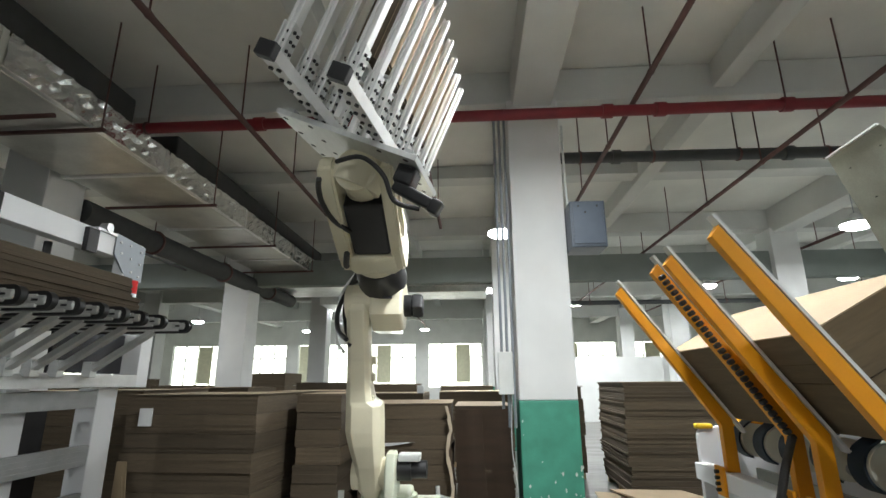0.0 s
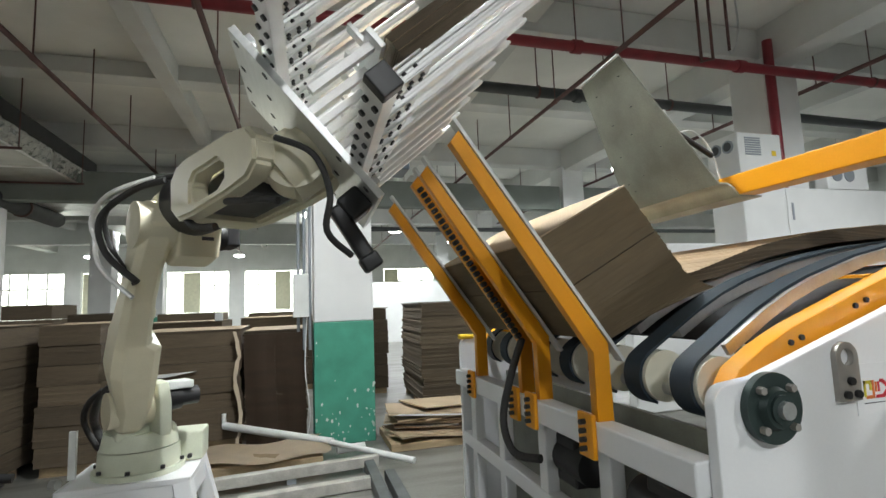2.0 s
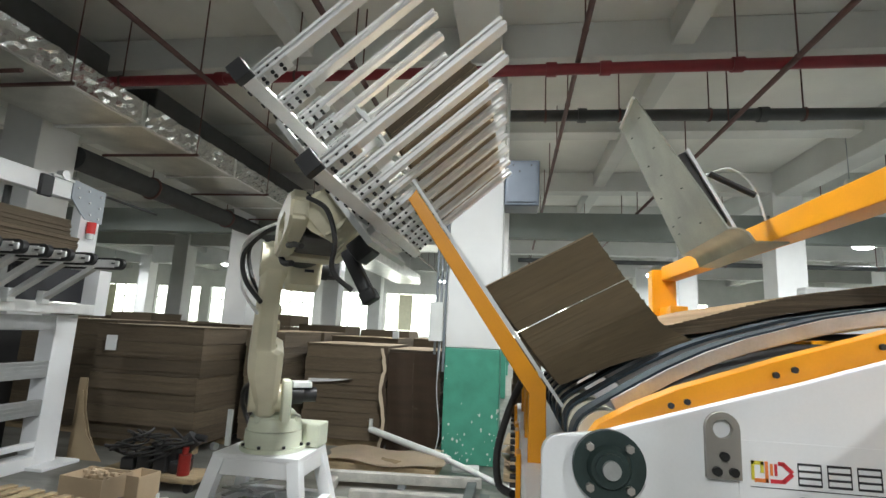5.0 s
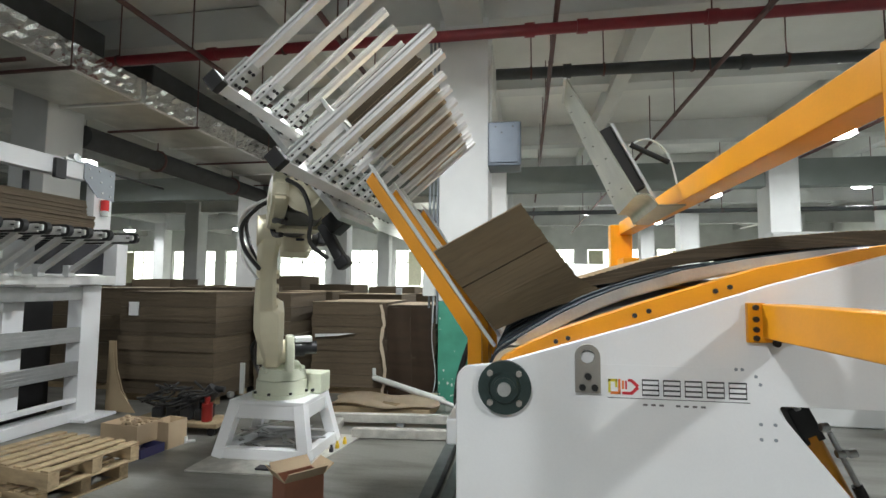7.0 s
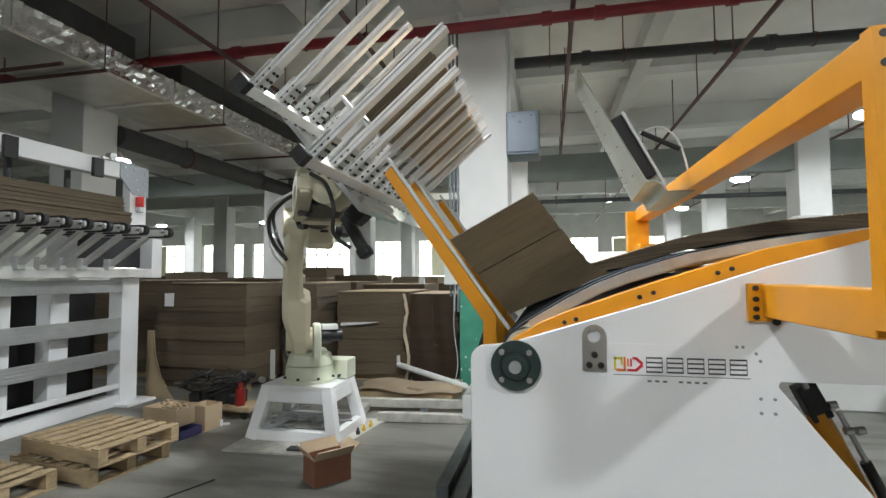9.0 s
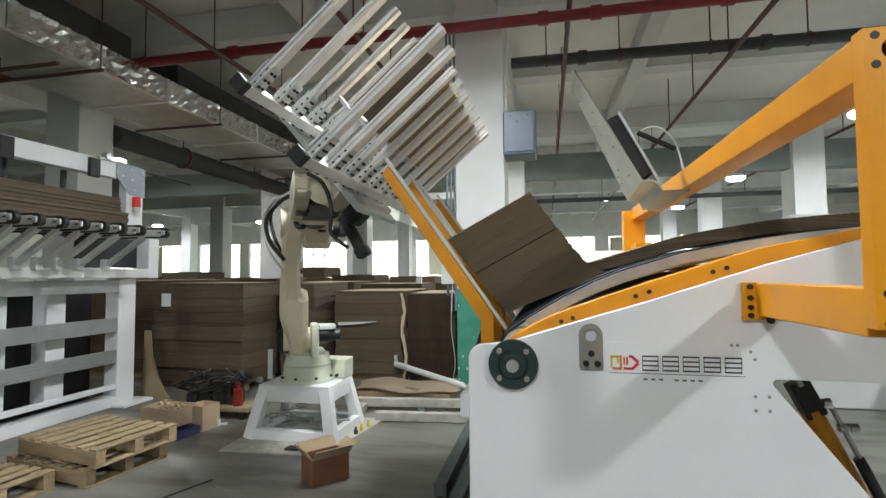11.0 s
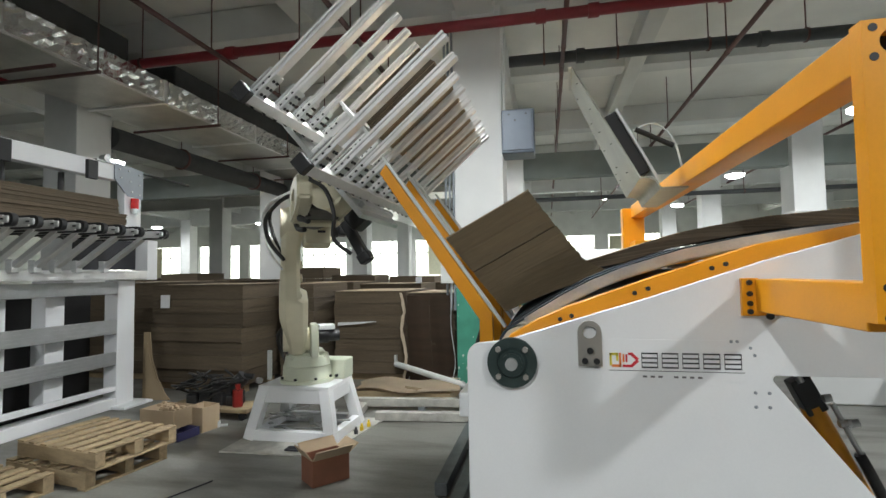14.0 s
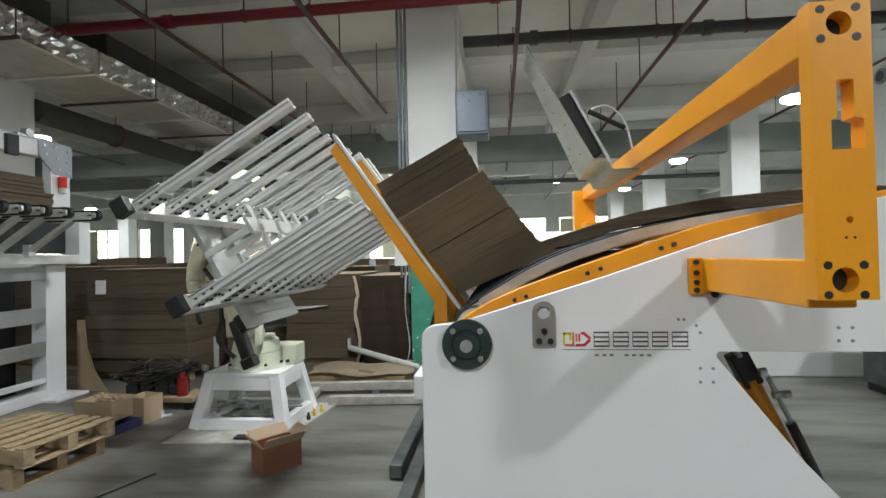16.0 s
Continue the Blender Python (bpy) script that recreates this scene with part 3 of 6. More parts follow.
for k, (x, y, top) in enumerate(((-6.4, 7.6, 1.25), (-5.0, 7.7, 1.2), (-3.6, 7.6, 1.28), (-2.2, 7.75, 1.22), (-0.95, 7.7, 1.18), (0.4, 7.75, 1.2), (-6.0, 10.6, 1.3), (-4.4, 11.2, 1.55), (-2.9, 10.8, 1.35), (-1.4, 10.7, 1.3), (-7.8, 10.9, 1.45), (0.2, 10.8, 1.25), (-9.3, 10.7, 1.35))):
    board_stack(x - 0.55, x + 0.55, y, y + 1.1, top, 40 + k, bundles=5, label="far stack of brown corrugated board on a pallet")
bm = B()
add_box(bm, (-2.39, 4.112, 1.02), (-2.28, 4.122, 1.16), pose(0, 0, 0))
single("paper_note", bm, M_PAPER, "white paper note stuck on a board stack", "paper")
bm = B()
add_box(bm, (-0.48, 7.66, 1.19), (-0.38, 7.70, 1.30), bevel=0.004)
single("paper_roll", bm, M_PAPER, "white paper piece on top of a board stack", "paper")
# dark boards standing on edge against a stack
for x0, x1, y in ((0.205, 0.455, 4.755), (0.46, 0.70, 4.768)):
    bm = B()
    nx = 6
    cols = [[bm.verts.new((x0 + (x1 - x0) * i / nx + 0.012 * math.sin(z * 5), y + 0.012 * math.sin(i * 1.1 + z * 2), z)) for z in np.linspace(G + 0.02, 1.11, 9)] for i in range(nx + 1)]
    for p, q in zip(cols, cols[1:]):
        for k in range(8):
            bm.faces.new((p[k], q[k], q[k + 1], p[k + 1]))
    bmesh.ops.solidify(bm, geom=bm.faces[:], thickness=0.008)
    single("standing_board", bm, M_CARD, "dark brown board standing on edge against a stack", "cardboard", "standing boards")
# the torn sheets between two stacks
t = thing("torn_sheets", (0.1, 4.85, G), "torn wavy board edges between two stacks", "cardboard")
rng = random.Random(9)
for s in range(5):
    bm = B()
    left, right = [], []
    for k in range(24):
        z = G + 0.002 + k * 0.0433
        x = 0.12 + 0.07 * math.sin(k * 0.145 + 0.1) * (0.6 if k < 18 else 1.0) - 0.05 * math.exp(-((k - 13) / 4.0) ** 2) + rng.uniform(-0.006, 0.006) + s * 0.005
        left.append((x, z))
        right.append((x + 0.020 + rng.uniform(0, 0.006), z))
    add_plate(bm, left + right[::-1], 4.78 + s * 0.018, 4.784 + s * 0.018)
    part("torn_edge", bm, M_PALEKRAFT if s < 2 else M_CARD, t, "torn board edge")
# conduits and a breaker box beside the near column
t = thing("conduit_run", (0.72, 4.70, 0.9), "grey cable conduits with a breaker box beside the column", "conduit")
bm = B()
for k in range(3):
    add_rod(bm, (0.745 - 0.05 * k, 4.72 + 0.04 * k, 0.95), (0.745 - 0.05 * k, 4.72 + 0.04 * k, 4.1), 0.014, 8)
part("conduit", bm, M_GREYMET, t)
bm = B()
add_box(bm, (0.60, 4.66, 1.24), (0.735, 4.72, 1.62), bevel=0.006)
part("breaker_box", bm, M_FRAME, t, "pale breaker box")
bm = B()
add_tube(bm, [(0.72, 4.70, 1.25), (0.70, 4.68, 0.8), (0.74, 4.69, 0.4), (0.69, 4.66, G + 0.005)], 0.0045)
part("loose_cable", bm, M_PAPER, t, "hanging pale cable")

# the wall cabinet on the column
t = thing("hanging_cabinet", (1.45, 4.6, 2.55), "blue-grey steel equipment cabinet on the column", "cabinet")
bm = B()
add_box(bm, (1.30, 4.42, 2.54), (1.63, 4.75, 2.99), bevel=0.015)
part("cabinet_body", bm, M_DOOR, t)
bm = B()
add_box(bm, (1.325, 4.405, 2.57), (1.605, 4.419, 2.96), bevel=0.004)
part("cabinet_door", bm, M_DOOR, t)
bm = B()
for q in ((1.38, 2.93), (1.55, 2.93), (1.44, 2.87)):
    add_rod(bm, (q[0], 4.405, q[1]), (q[0], 4.395, q[1]), 0.01, 10)
part("lock", bm, M_BLACK, t)
bm = B()
add_tube(bm, [(1.33, 4.6, 2.99), (1.32, 4.62, 3.2), (1.33, 4.66, 3.9)], 0.012)
part("supply_cable", bm, M_FRAME, t)

# the white cooled machine far behind the feeder
t = thing("white_machine", (6.0, 4.5, G), "large white machine housing with a cooling unit on top", "machine")
bm = B()
add_box(bm, (3.88, 4.46, G), (5.395, 4.60, 1.86), bevel=0.02)
part("low_housing", bm, M_WALL, t)
bm = B()
add_box(bm, (5.4, 4.40, G), (6.03, 4.84, 3.12), bevel=0.015)
part("cooling_cabinet", bm, M_WALL, t, "tall white cooling cabinet with side fans")
bm = B()
add_box(bm, (6.035, 4.41, G), (9.5, 4.60, 2.50), bevel=0.02)
part("housing", bm, M_WALL, t)
for k in range(2):
    bm = B()
    add_rod(bm, (5.40, 4.53 + k * 0.17, 2.98), (5.385, 4.53 + k * 0.17, 2.98), 0.075, 20)
    grille = part("fan_grille", bm, M_GREYMET, t, "grey fan grille")
    bm = B()
    for r in (0.03, 0.052):
        add_rod(bm, (5.386, 4.53 + k * 0.17, 2.98), (5.382 - 0.001 / r * 0.03, 4.53 + k * 0.17, 2.98), r, 20)
    part("grille_ring", bm, M_DARKPIPE, grille)
bm = B()
for k in range(8):
    add_box(bm, (5.50, 4.392, 2.86 + k * 0.027), (5.72, 4.4005, 2.876 + k * 0.027))
part("vent", bm, M_GREYMET, t, "grey louvred vent")
bm = B()
add_box(bm, (5.88, 4.394, 2.86), (5.94, 4.3995, 2.92))
part("sticker", bm, M_YELLOW, t, "small yellow sticker")
bm = B()
add_box(bm, (6.10, 4.40, 2.12), (6.13, 4.4095, 2.32), bevel=0.004)
part("handle", bm, M_GREYMET, t)
bm = B()
add_box(bm, (6.72, 4.42, 2.505), (7.4, 4.58, 2.84), bevel=0.015)
part("cooling_unit", bm, M_WALL, t, "second white cooling unit with fans")
for k in range(2):
    bm = B()
    add_rod(bm, (6.88 + k * 0.2, 4.42, 2.68), (6.88 + k * 0.2, 4.408, 2.68), 0.08, 20)
    part("fan_grille", bm, M_GREYMET, t, "grey fan grille")

# ---------------------------------------------------------------- the board feeder
feeder = thing("board_feeder", (2.0, 1.8, G), "white and orange board feeding machine with belts", "machine")
TOP = [(1.588, 1.14), (1.80, 1.205), (2.0, 1.266), (2.3, 1.365), (2.575, 1.442), (2.95, 1.51), (3.6, 1.55)]


def side_panel(y0, y1):
    bm = B()
    pts = round_corner(1.515, 1.09, 0.042, 180, 90) + TOP + [(3.6, 1.055), (2.318, 1.055)] + round_corner(2.318, 1.043, 0.012, 90, 225, 5) + [(2.53, 0.75), (3.07, G + 0.02), (3.07, G), (1.473, G)]
    add_plate(bm, pts[::-1], y0, y1, bevel=0.004)
    return bm


panel = part("side_panel", side_panel(0.947, 0.977), M_WHITE, feeder, "white enamelled side plate")
bm = B()
add_plate(bm, (round_corner(1.515, 1.09, 0.042, 180, 90) + TOP[:4] + [(2.3, G), (1.473, G)])[::-1], 2.63, 2.66, bevel=0.004)
farpanel = part("side_panel", bm, M_WHITE, feeder, "white enamelled side plate")
bm = B()
add_box(bm, (1.47, 2.625, 1.125), (1.55, 2.668, 1.15), bevel=0.008)
part("edge_cap", bm, M_YELLOW, farpanel, "yellow edge cap")


def bearing(y, s, x=1.609, z=1.078):
    f = part("bearing_flange", (lambda b: (add_rod(b, (x, y, z), (x, y + s * 0.018, z), 0.073, 32), b)[1])(B()), M_BEARING, feeder, "dark green flange bearing")
    bm = B()
    add_rod(bm, (x, y + s * 0.018, z), (x, y + s * 0.032, z), 0.045, 24, 0.038)
    add_rod(bm, (x, y + s * 0.03, z), (x, y + s * 0.038, z), 0.03, 20)
    part("bearing_ring", bm, M_BEARING, f)
    bm = B()
    add_rod(bm, (x, y + s * 0.03, z), (x, y + s * 0.05, z), 0.018, 20)
    part("shaft_end", bm, M_STEEL, f, "bright shaft end")
    for a in (45, 135, 225, 315):
        bm = B()
        px, pz = x + 0.056 * math.cos(radians(a)), z + 0.056 * math.sin(radians(a))
        add_rod(bm, (px, y + s * 0.016, pz), (px, y + s * 0.032, pz), 0.0085, 6)
        part("bolt", bm, M_LUG, f)


bearing(0.947, -1)
bearing(2.66, 1)
# lifting lug with a round eye
bm = B()
ring = round_corner(1.832, 1.168, 0.033, 0, 180, 10) + [(1.799, 1.072), (1.865, 1.072)]
hole = [(1.832 + 0.019 * math.cos(a), 1.168 + 0.019 * math.sin(a)) for a in np.linspace(0, 2 * math.pi, 17)[:-1]]
outer_f, outer_b = [bm.verts.new((x, 0.934, z)) for x, z in ring], [bm.verts.new((x, 0.9465, z)) for x, z in ring]
inner_f, inner_b = [bm.verts.new((x, 0.934, z)) for x, z in hole], [bm.verts.new((x, 0.9465, z)) for x, z in hole]
for loop in (outer_f, inner_f, outer_b, inner_b):
    for i in range(len(loop)):
        bm.edges.new((loop[i], loop[(i + 1) % len(loop)]))
for o, i in ((outer_f, inner_f), (outer_b, inner_b)):
    vs = set(o) | set(i)
    bmesh.ops.triangle_fill(bm, use_beauty=True, edges=[e for e in bm.edges if e.verts[0] in vs and e.verts[1] in vs])
for f, b in ((outer_f, outer_b), (inner_f, inner_b)):
    for i in range(len(f)):
        bm.faces.new((f[i], f[(i + 1) % len(f)], b[(i + 1) % len(f)], b[i]))
bmesh.ops.recalc_face_normals(bm, faces=bm.faces[:])
lug = part("lifting_lug", bm, M_LUG, feeder, "grey steel lifting lug with an eye")
for q in ((1.817, 1.087), (1.849, 1.087), (1.832, 1.116)):
    bm = B()
    add_rod(bm, (q[0], 0.934, q[1]), (q[0], 0.926, q[1]), 0.009, 10)
    part("bolt", bm, M_BLACK, lug)
# the name plate: a coloured mark and plain bars for the lettering
bm = B()
add_box(bm, (1.862, 0.945, 1.035), (2.262, 0.9469, 1.148))
plate = part("name_plate", bm, M_WHITE, feeder, "white name plate with a coloured mark and dark bars")


def print_box(x0, x1, z0, z1, mat, name):
    bm = B()
    add_box(bm, (x0, 0.9435, z0), (x1, 0.9449, z1))
    part(name, bm, mat, plate)


for x0, x1, z0, z1, mat in ((1.867, 1.874, 1.074, 1.110, M_LYEL), (1.867, 1.896, 1.103, 1.110, M_LYEL), (1.889, 1.896, 1.088, 1.110, M_LYEL), (1.874, 1.905, 1.070, 1.077, M_LORG), (1.899, 1.906, 1.070, 1.110, M_LORG), (1.911, 1.917, 1.084, 1.106, M_LORG), (1.921, 1.927, 1.084, 1.106, M_LRED), (1.911, 1.944, 1.070, 1.077, M_LRED), (1.930, 1.944, 1.104, 1.111, M_LRED)):
    print_box(1.886 + (x0 - 1.867) * 0.8, 1.886 + (x1 - 1.867) * 0.8, z0, z1, mat, "mark_bar")
bm = B()
for s in (1, -1):
    add_bar(bm, (1.945, 0.9442, 1.0905 + s * 0.017), (1.962, 0.9442, 1.0905 + s * 0.001), 0.0014, 0.008, (0.6, 0, s * 0.8))
part("mark_arrow", bm, M_LRED, plate)
# five blocks of thin strokes in place of the name
for k in range(5):
    x = 1.969 + k * 0.0535
    for z in (1.0705, 1.0835, 1.0965, 1.1095):
        print_box(x + 0.003, x + 0.046, z - 0.002, z + 0.002, M_INK, "lettering_bar")
    for q in (0.0, 0.0415):
        print_box(x + 0.003 + q, x + 0.0045 + q, 1.0725, 1.1075, M_INK, "lettering_bar")
print_box(1.884, 2.236, 1.060, 1.0613, M_INK, "rule_line")
for k in range(8):
    if k != 3:
        print_box(1.974 + k * 0.0205, 1.985 + k * 0.0205, 1.0425, 1.0475, M_GREYPRINT, "small_lettering_bar")
for q in ((2.252, 1.128), (2.262, 1.108), (2.26, 1.008), (2.294, 1.008), (2.26, 0.97), (2.294, 0.97), (2.205, 1.145), (2.22, 1.145), (2.62, 1.12), (2.655, 1.12), (2.62, 1.085), (2.655, 1.085)):
    bm = B()
    add_rod(bm, (q[0], 0.948, q[1]), (q[0], 0.9445, q[1]), 0.0045, 8)
    part("screw", bm, M_GREYMET, panel)

# curved orange side beams and their bolts
UP = [(1.565, 1.10), (1.60, 1.15), (1.68, 1.196), (1.77, 1.236), (2.0, 1.316), (2.3, 1.412), (2.576, 1.468), (2.95, 1.52), (3.6, 1.56)]
for y0, y1 in ((1.0, 1.055), (2.53, 2.585)):
    bm = B()
    low = [(1.58, 1.06)] + [(x, z - 0.045) for x, z in TOP]
    add_plate(bm, UP + low[::-1], y0, y1, bevel=0.003)
    beam = part("curved_beam", bm, M_ORANGE, feeder, "orange curved side beam")
    for x, z in ((1.752, 1.20), (1.786, 1.21), (1.968, 1.277), (2.006, 1.29), (2.18, 1.347), (2.217, 1.358)):
        bm = B()
        ya = y0 if y0 < 2 else y1 + 0.006
        add_rod(bm, (x, ya, z), (x, ya - 0.006, z), 0.007, 8)
        part("bolt", bm, M_BLACK, beam)
# belts on their curved rails
TRACK = [(1.70, 1.235), (1.769, 1.276), (1.86, 1.322), (1.951, 1.358), (2.125, 1.410), (2.291, 1.442), (2.45, 1.464), (2.603, 1.478), (3.0, 1.49), (3.6, 1.49)]
cx, cz, R = 1.632, 1.098, 0.080
WRAP = [(cx + R * math.cos(radians(a)), cz + R * math.sin(radians(a))) for a in range(250, 119, -13)]
for k in range(8):
    y = 1.10 + 0.185 * k
    bm = B()
    add_strip(bm, WRAP + TRACK, y, y + 0.07, 0.008)
    part("belt", bm, M_BELT, feeder, "navy flat conveyor belt")
    bm = B()
    rail = [(x, z - 0.010) for x, z in TRACK]
    add_strip(bm, rail, y + 0.012, y + 0.058, 0.032)
    part("belt_rail", bm, M_STEEL, feeder, "bright curved belt rail")
    bm = B()
    add_rod(bm, (cx, y - 0.012, cz), (cx, y + 0.085, cz), R - 0.010, 28)
    part("roller", bm, M_NYLON, feeder, "off-white belt roller")
bm = B()
add_strip(bm, [(1.64, 1.195)] + [(x, z - 0.004) for x, z in TRACK], 1.075, 1.088, 0.030)
part("side_rail", bm, M_STEEL, feeder, "bright curved side rail")
bm = B()
add_rod(bm, (cx, 0.97, cz - 0.03), (cx, 2.64, cz - 0.03), 0.02, 16)
part("drive_shaft", bm, M_STEEL, feeder, "bright steel shaft")
# added black sheet, so the inside below the belts reads as shade
bm = B()
add_strip(bm, [(x, z - 0.085) for x, z in TRACK[1:]], 1.058, 2.527, 0.006)
part("under_belt_shade", bm, M_BLACK, feeder, "black sheet filling in the shade under the belts")
for x, z in ((1.9, 1.25), (2.25, 1.36), (2.7, 1.40)):
    bm = B()
    add_box(bm, (x, 1.055, z - 0.05), (x + 0.06, 2.53, z), bevel=0.004)
    part("cross_tie", bm, M_ORANGE, feeder, "orange cross tie")
# front frame of the machine
bm = B()
add_box(bm, (1.44, 0.979, 0.90), (1.51, 2.63, 0.975), bevel=0.006)
part("front_beam", bm, M_WHITE, feeder, "white front beam")
bm = B()
add_box(bm, (1.475, 0.979, 0.60), (1.53, 2.63, 0.66), bevel=0.006)
part("lower_beam", bm, M_WHITE, feeder)
bm = B()
add_box(bm, (1.475, 0.979, G), (1.53, 2.63, 0.21), bevel=0.006)
part("sill_beam", bm, M_WHITE, feeder)
for y in (1.34, 1.72, 2.1, 2.45):
    bm = B()
    add_box(bm, (1.478, y, 0.21), (1.525, y + 0.06, 0.90), bevel=0.005)
    part("post", bm, M_WHITE, feeder)
bm = B()
add_box(bm, (1.72, 0.98, 0.2), (1.74, 2.62, 0.95))
part("inner_panel", bm, M_SHEET, feeder, "dull inner panel")
for y in (1.05, 1.55):
    bm = B()
    add_rod(bm, (1.56, y, 0.78), (1.56, y + 0.26, 0.78), 0.06, 20)
    add_box(bm, (1.52, y + 0.05, 0.70), (1.62, y + 0.2, 0.86), bevel=0.01)
    part("motor", bm, M_BLACK, feeder, "black motor behind the frame")


def support_arm(y, chain=False):
    a = part("support_arm", (lambda b: (add_plate(b, [(1.06, 1.755), (1.085, 1.79), (1.508, 1.19), (1.512, 0.90), (1.458, 0.90), (1.458, 1.165)], y, y + 0.034, bevel=0.003), b)[1])(B()), M_ORANGE, feeder, "orange bent support arm")
    bm = B()
    add_bar(bm, (1.073, y + 0.017, 1.822), (1.556, y + 0.017, 1.137), 0.036, 0.010, (0.83, 0, 0.57))
    part("wear_strip", bm, M_FRAME, a, "pale wear strip")
    bm = B()
    add_box(bm, (1.425, y - 0.02, 0.88), (1.439, y + 0.055, 1.0), bevel=0.003)
    part("foot_plate", bm, M_ORANGE, a)
    for q in range(4):
        bm = B()
        add_rod(bm, (1.426, y + 0.017, 0.905 + q * 0.024), (1.408, y + 0.017, 0.905 + q * 0.024), 0.008, 8)
        part("bolt", bm, M_BLACK, a)
    if chain:
        for k in range(30):
            f = k / 29
            bm = B()
            p = Vector((1.085, y - 0.03, 1.73)).lerp(Vector((1.45, y - 0.03, 1.17)), f)
            add_box(bm, (-0.009, -0.013, -0.011), (0.009, 0.013, 0.011), Matrix.Translation(p) @ pose(0, 0, 0, 0, 56, 0), bevel=0.005)
            part("chain_link", bm, M_RUBBER, a, "black cable chain link")
        bm = B()
        add_tube(bm, [(1.45, y - 0.03, 1.17), (1.40, y - 0.035, 1.05), (1.36, y - 0.04, 0.9), (1.37, y - 0.10, 0.80), (1.42, y - 0.2, 0.80)], 0.014, 10)
        part("hose", bm, M_RUBBER, a, "black corrugated hose")


for y, chain in ((1.352, False), (1.705, False), (1.845, True), (2.33, False)):
    support_arm(y, chain)

# hydraulic cylinder below the machine
bm = B()
add_rod(bm, (2.665, 1.5, 0.845), (2.93, 1.5, 0.28), 0.036, 20)
cyl = part("cylinder", bm, M_ORANGE, feeder, "orange hydraulic cylinder")
bm = B()
add_bar(bm, (2.622, 1.5, 0.945), (2.68, 1.5, 0.825), 0.07, 0.066, (0, 1, 0), bevel=0.006)
part("cylinder_head", bm, M_BLACK, cyl, "black cylinder head")
for y, x in ((1.47, 0.0), (1.53, 0.028)):
    bm = B()
    add_rod(bm, (2.545 + x, y, 1.10), (2.625 + x, y, 0.935), 0.012, 12)
    part("piston_rod", bm, M_STEEL, cyl, "bright piston rod")
bm = B()
add_rod(bm, (2.705, 1.44, 0.87), (2.80, 1.44, 0.665), 0.009, 10)
part("oil_pipe", bm, M_STEEL, cyl, "thin oil pipe")
bm = B()
add_tube(bm, [(2.78, 1.44, 0.70), (2.83, 1.44, 0.59), (2.90, 1.44, 0.42), (2.96, 1.46, 0.25)], 0.018)
part("hydraulic_hose", bm, M_RUBBER, cyl)
for p in ((2.69, 1.44, 0.885), (2.765, 1.43, 0.805), (2.735, 1.44, 0.80)):
    bm = B()
    add_rod(bm, (p[0] - 0.012, p[1], p[2]), (p[0] + 0.012, p[1], p[2] + 0.005), 0.014, 10)
    part("hose_fitting", bm, M_STEEL, cyl)
bm = B()
add_box(bm, (2.93, 1.40, G), (3.05, 1.60, 0.30), bevel=0.01)
part("cylinder_foot", bm, M_BLACK, cyl)

cyl.location.x = -0.035

# the orange gate over the belts, and its deflector sheet
gate = thing("gate_frame", (2.3, 0.6, 1.25), "orange steel gate frame bolted over the feeder", "gate frame")
GX0, GX1, GY, GZ0, GZ1 = 2.262, 2.362, 0.42, 1.246, 1.772
bm = B()
slot = [(2.293, 1.51), (2.293, 1.562), (2.303, 1.566), (2.303, 1.632), (2.331, 1.632), (2.331, 1.566), (2.346, 1.562), (2.346, 1.51)]
add_holed_plate(bm, [(GX0, GZ0), (GX0, GZ1), (GX1, GZ1), (GX1, GZ0)], [disc(2.310, 1.732, 0.021), disc(2.308, 1.281, 0.022), slot, disc(2.318, 1.386, 0.006, 10)], GY, GY + 0.034)
post = part("post", bm, M_ORANGE, gate, "thick orange plate post with a stepped slot")
for z in (1.732, 1.281):
    bm = B()
    add_rod(bm, (2.309, GY + 0.030, z), (2.309, GY + 0.0335, z), 0.024, 20)
    part("tube_hole", bm, M_BLACK, post, "dark round opening")
    for dx in (-1, 1):
        for dz in (-1, 1):
            bm = B()
            add_rod(bm, (2.309 + dx * 0.029, GY - 0.001, z + dz * 0.026), (2.309 + dx * 0.029, GY + 0.004, z + dz * 0.026), 0.0075, 10)
            part("bolt", bm, M_BLACK, post)
for x in (2.311, 2.325):
    bm = B()
    add_rod(bm, (x, GY - 0.0005, 1.355), (x, GY + 0.004, 1.355), 0.0025, 8)
    part("bolt", bm, M_BLACK, post)
bm = B()
add_box(bm, (2.266, GY + 0.036, 1.228), (2.350, 0.935, 1.316), bevel=0.004)
part("lower_arm", bm, M_ORANGE, gate)
bm = B()
add_box(bm, (2.232, 0.930, 1.216), (2.275, 0.9465, 1.318), bevel=0.002)
add_box(bm, (2.276, 0.937, 1.216), (2.345, 0.9465, 1.227), bevel=0.002)
br = part("bracket", bm, M_ORANGE, gate, "orange bracket plate with dark bolts")
for z in (1.228, 1.250, 1.276, 1.306):
    bm = B()
    add_rod(bm, (2.250, 0.930, z), (2.250, 0.923, z), 0.0075, 8)
    part("bolt", bm, M_BLACK, br)
bm = B()
add_rod(bm, (2.300, 0.937, 1.2155), (2.300, 0.930, 1.2155), 0.010, 8)
part("bolt", bm, M_BLACK, br)
bm = B()
add_box(bm, (2.264, GY + 0.036, 1.688), (2.350, 2.86, 1.768), bevel=0.004)
part("cross_beam", bm, M_ORANGE, gate)
bm = B()
add_box(bm, (2.21, 2.86, 1.45), (2.345, 2.95, 1.752), bevel=0.005)
part("post", bm, M_ORANGE, gate)
bm = B()
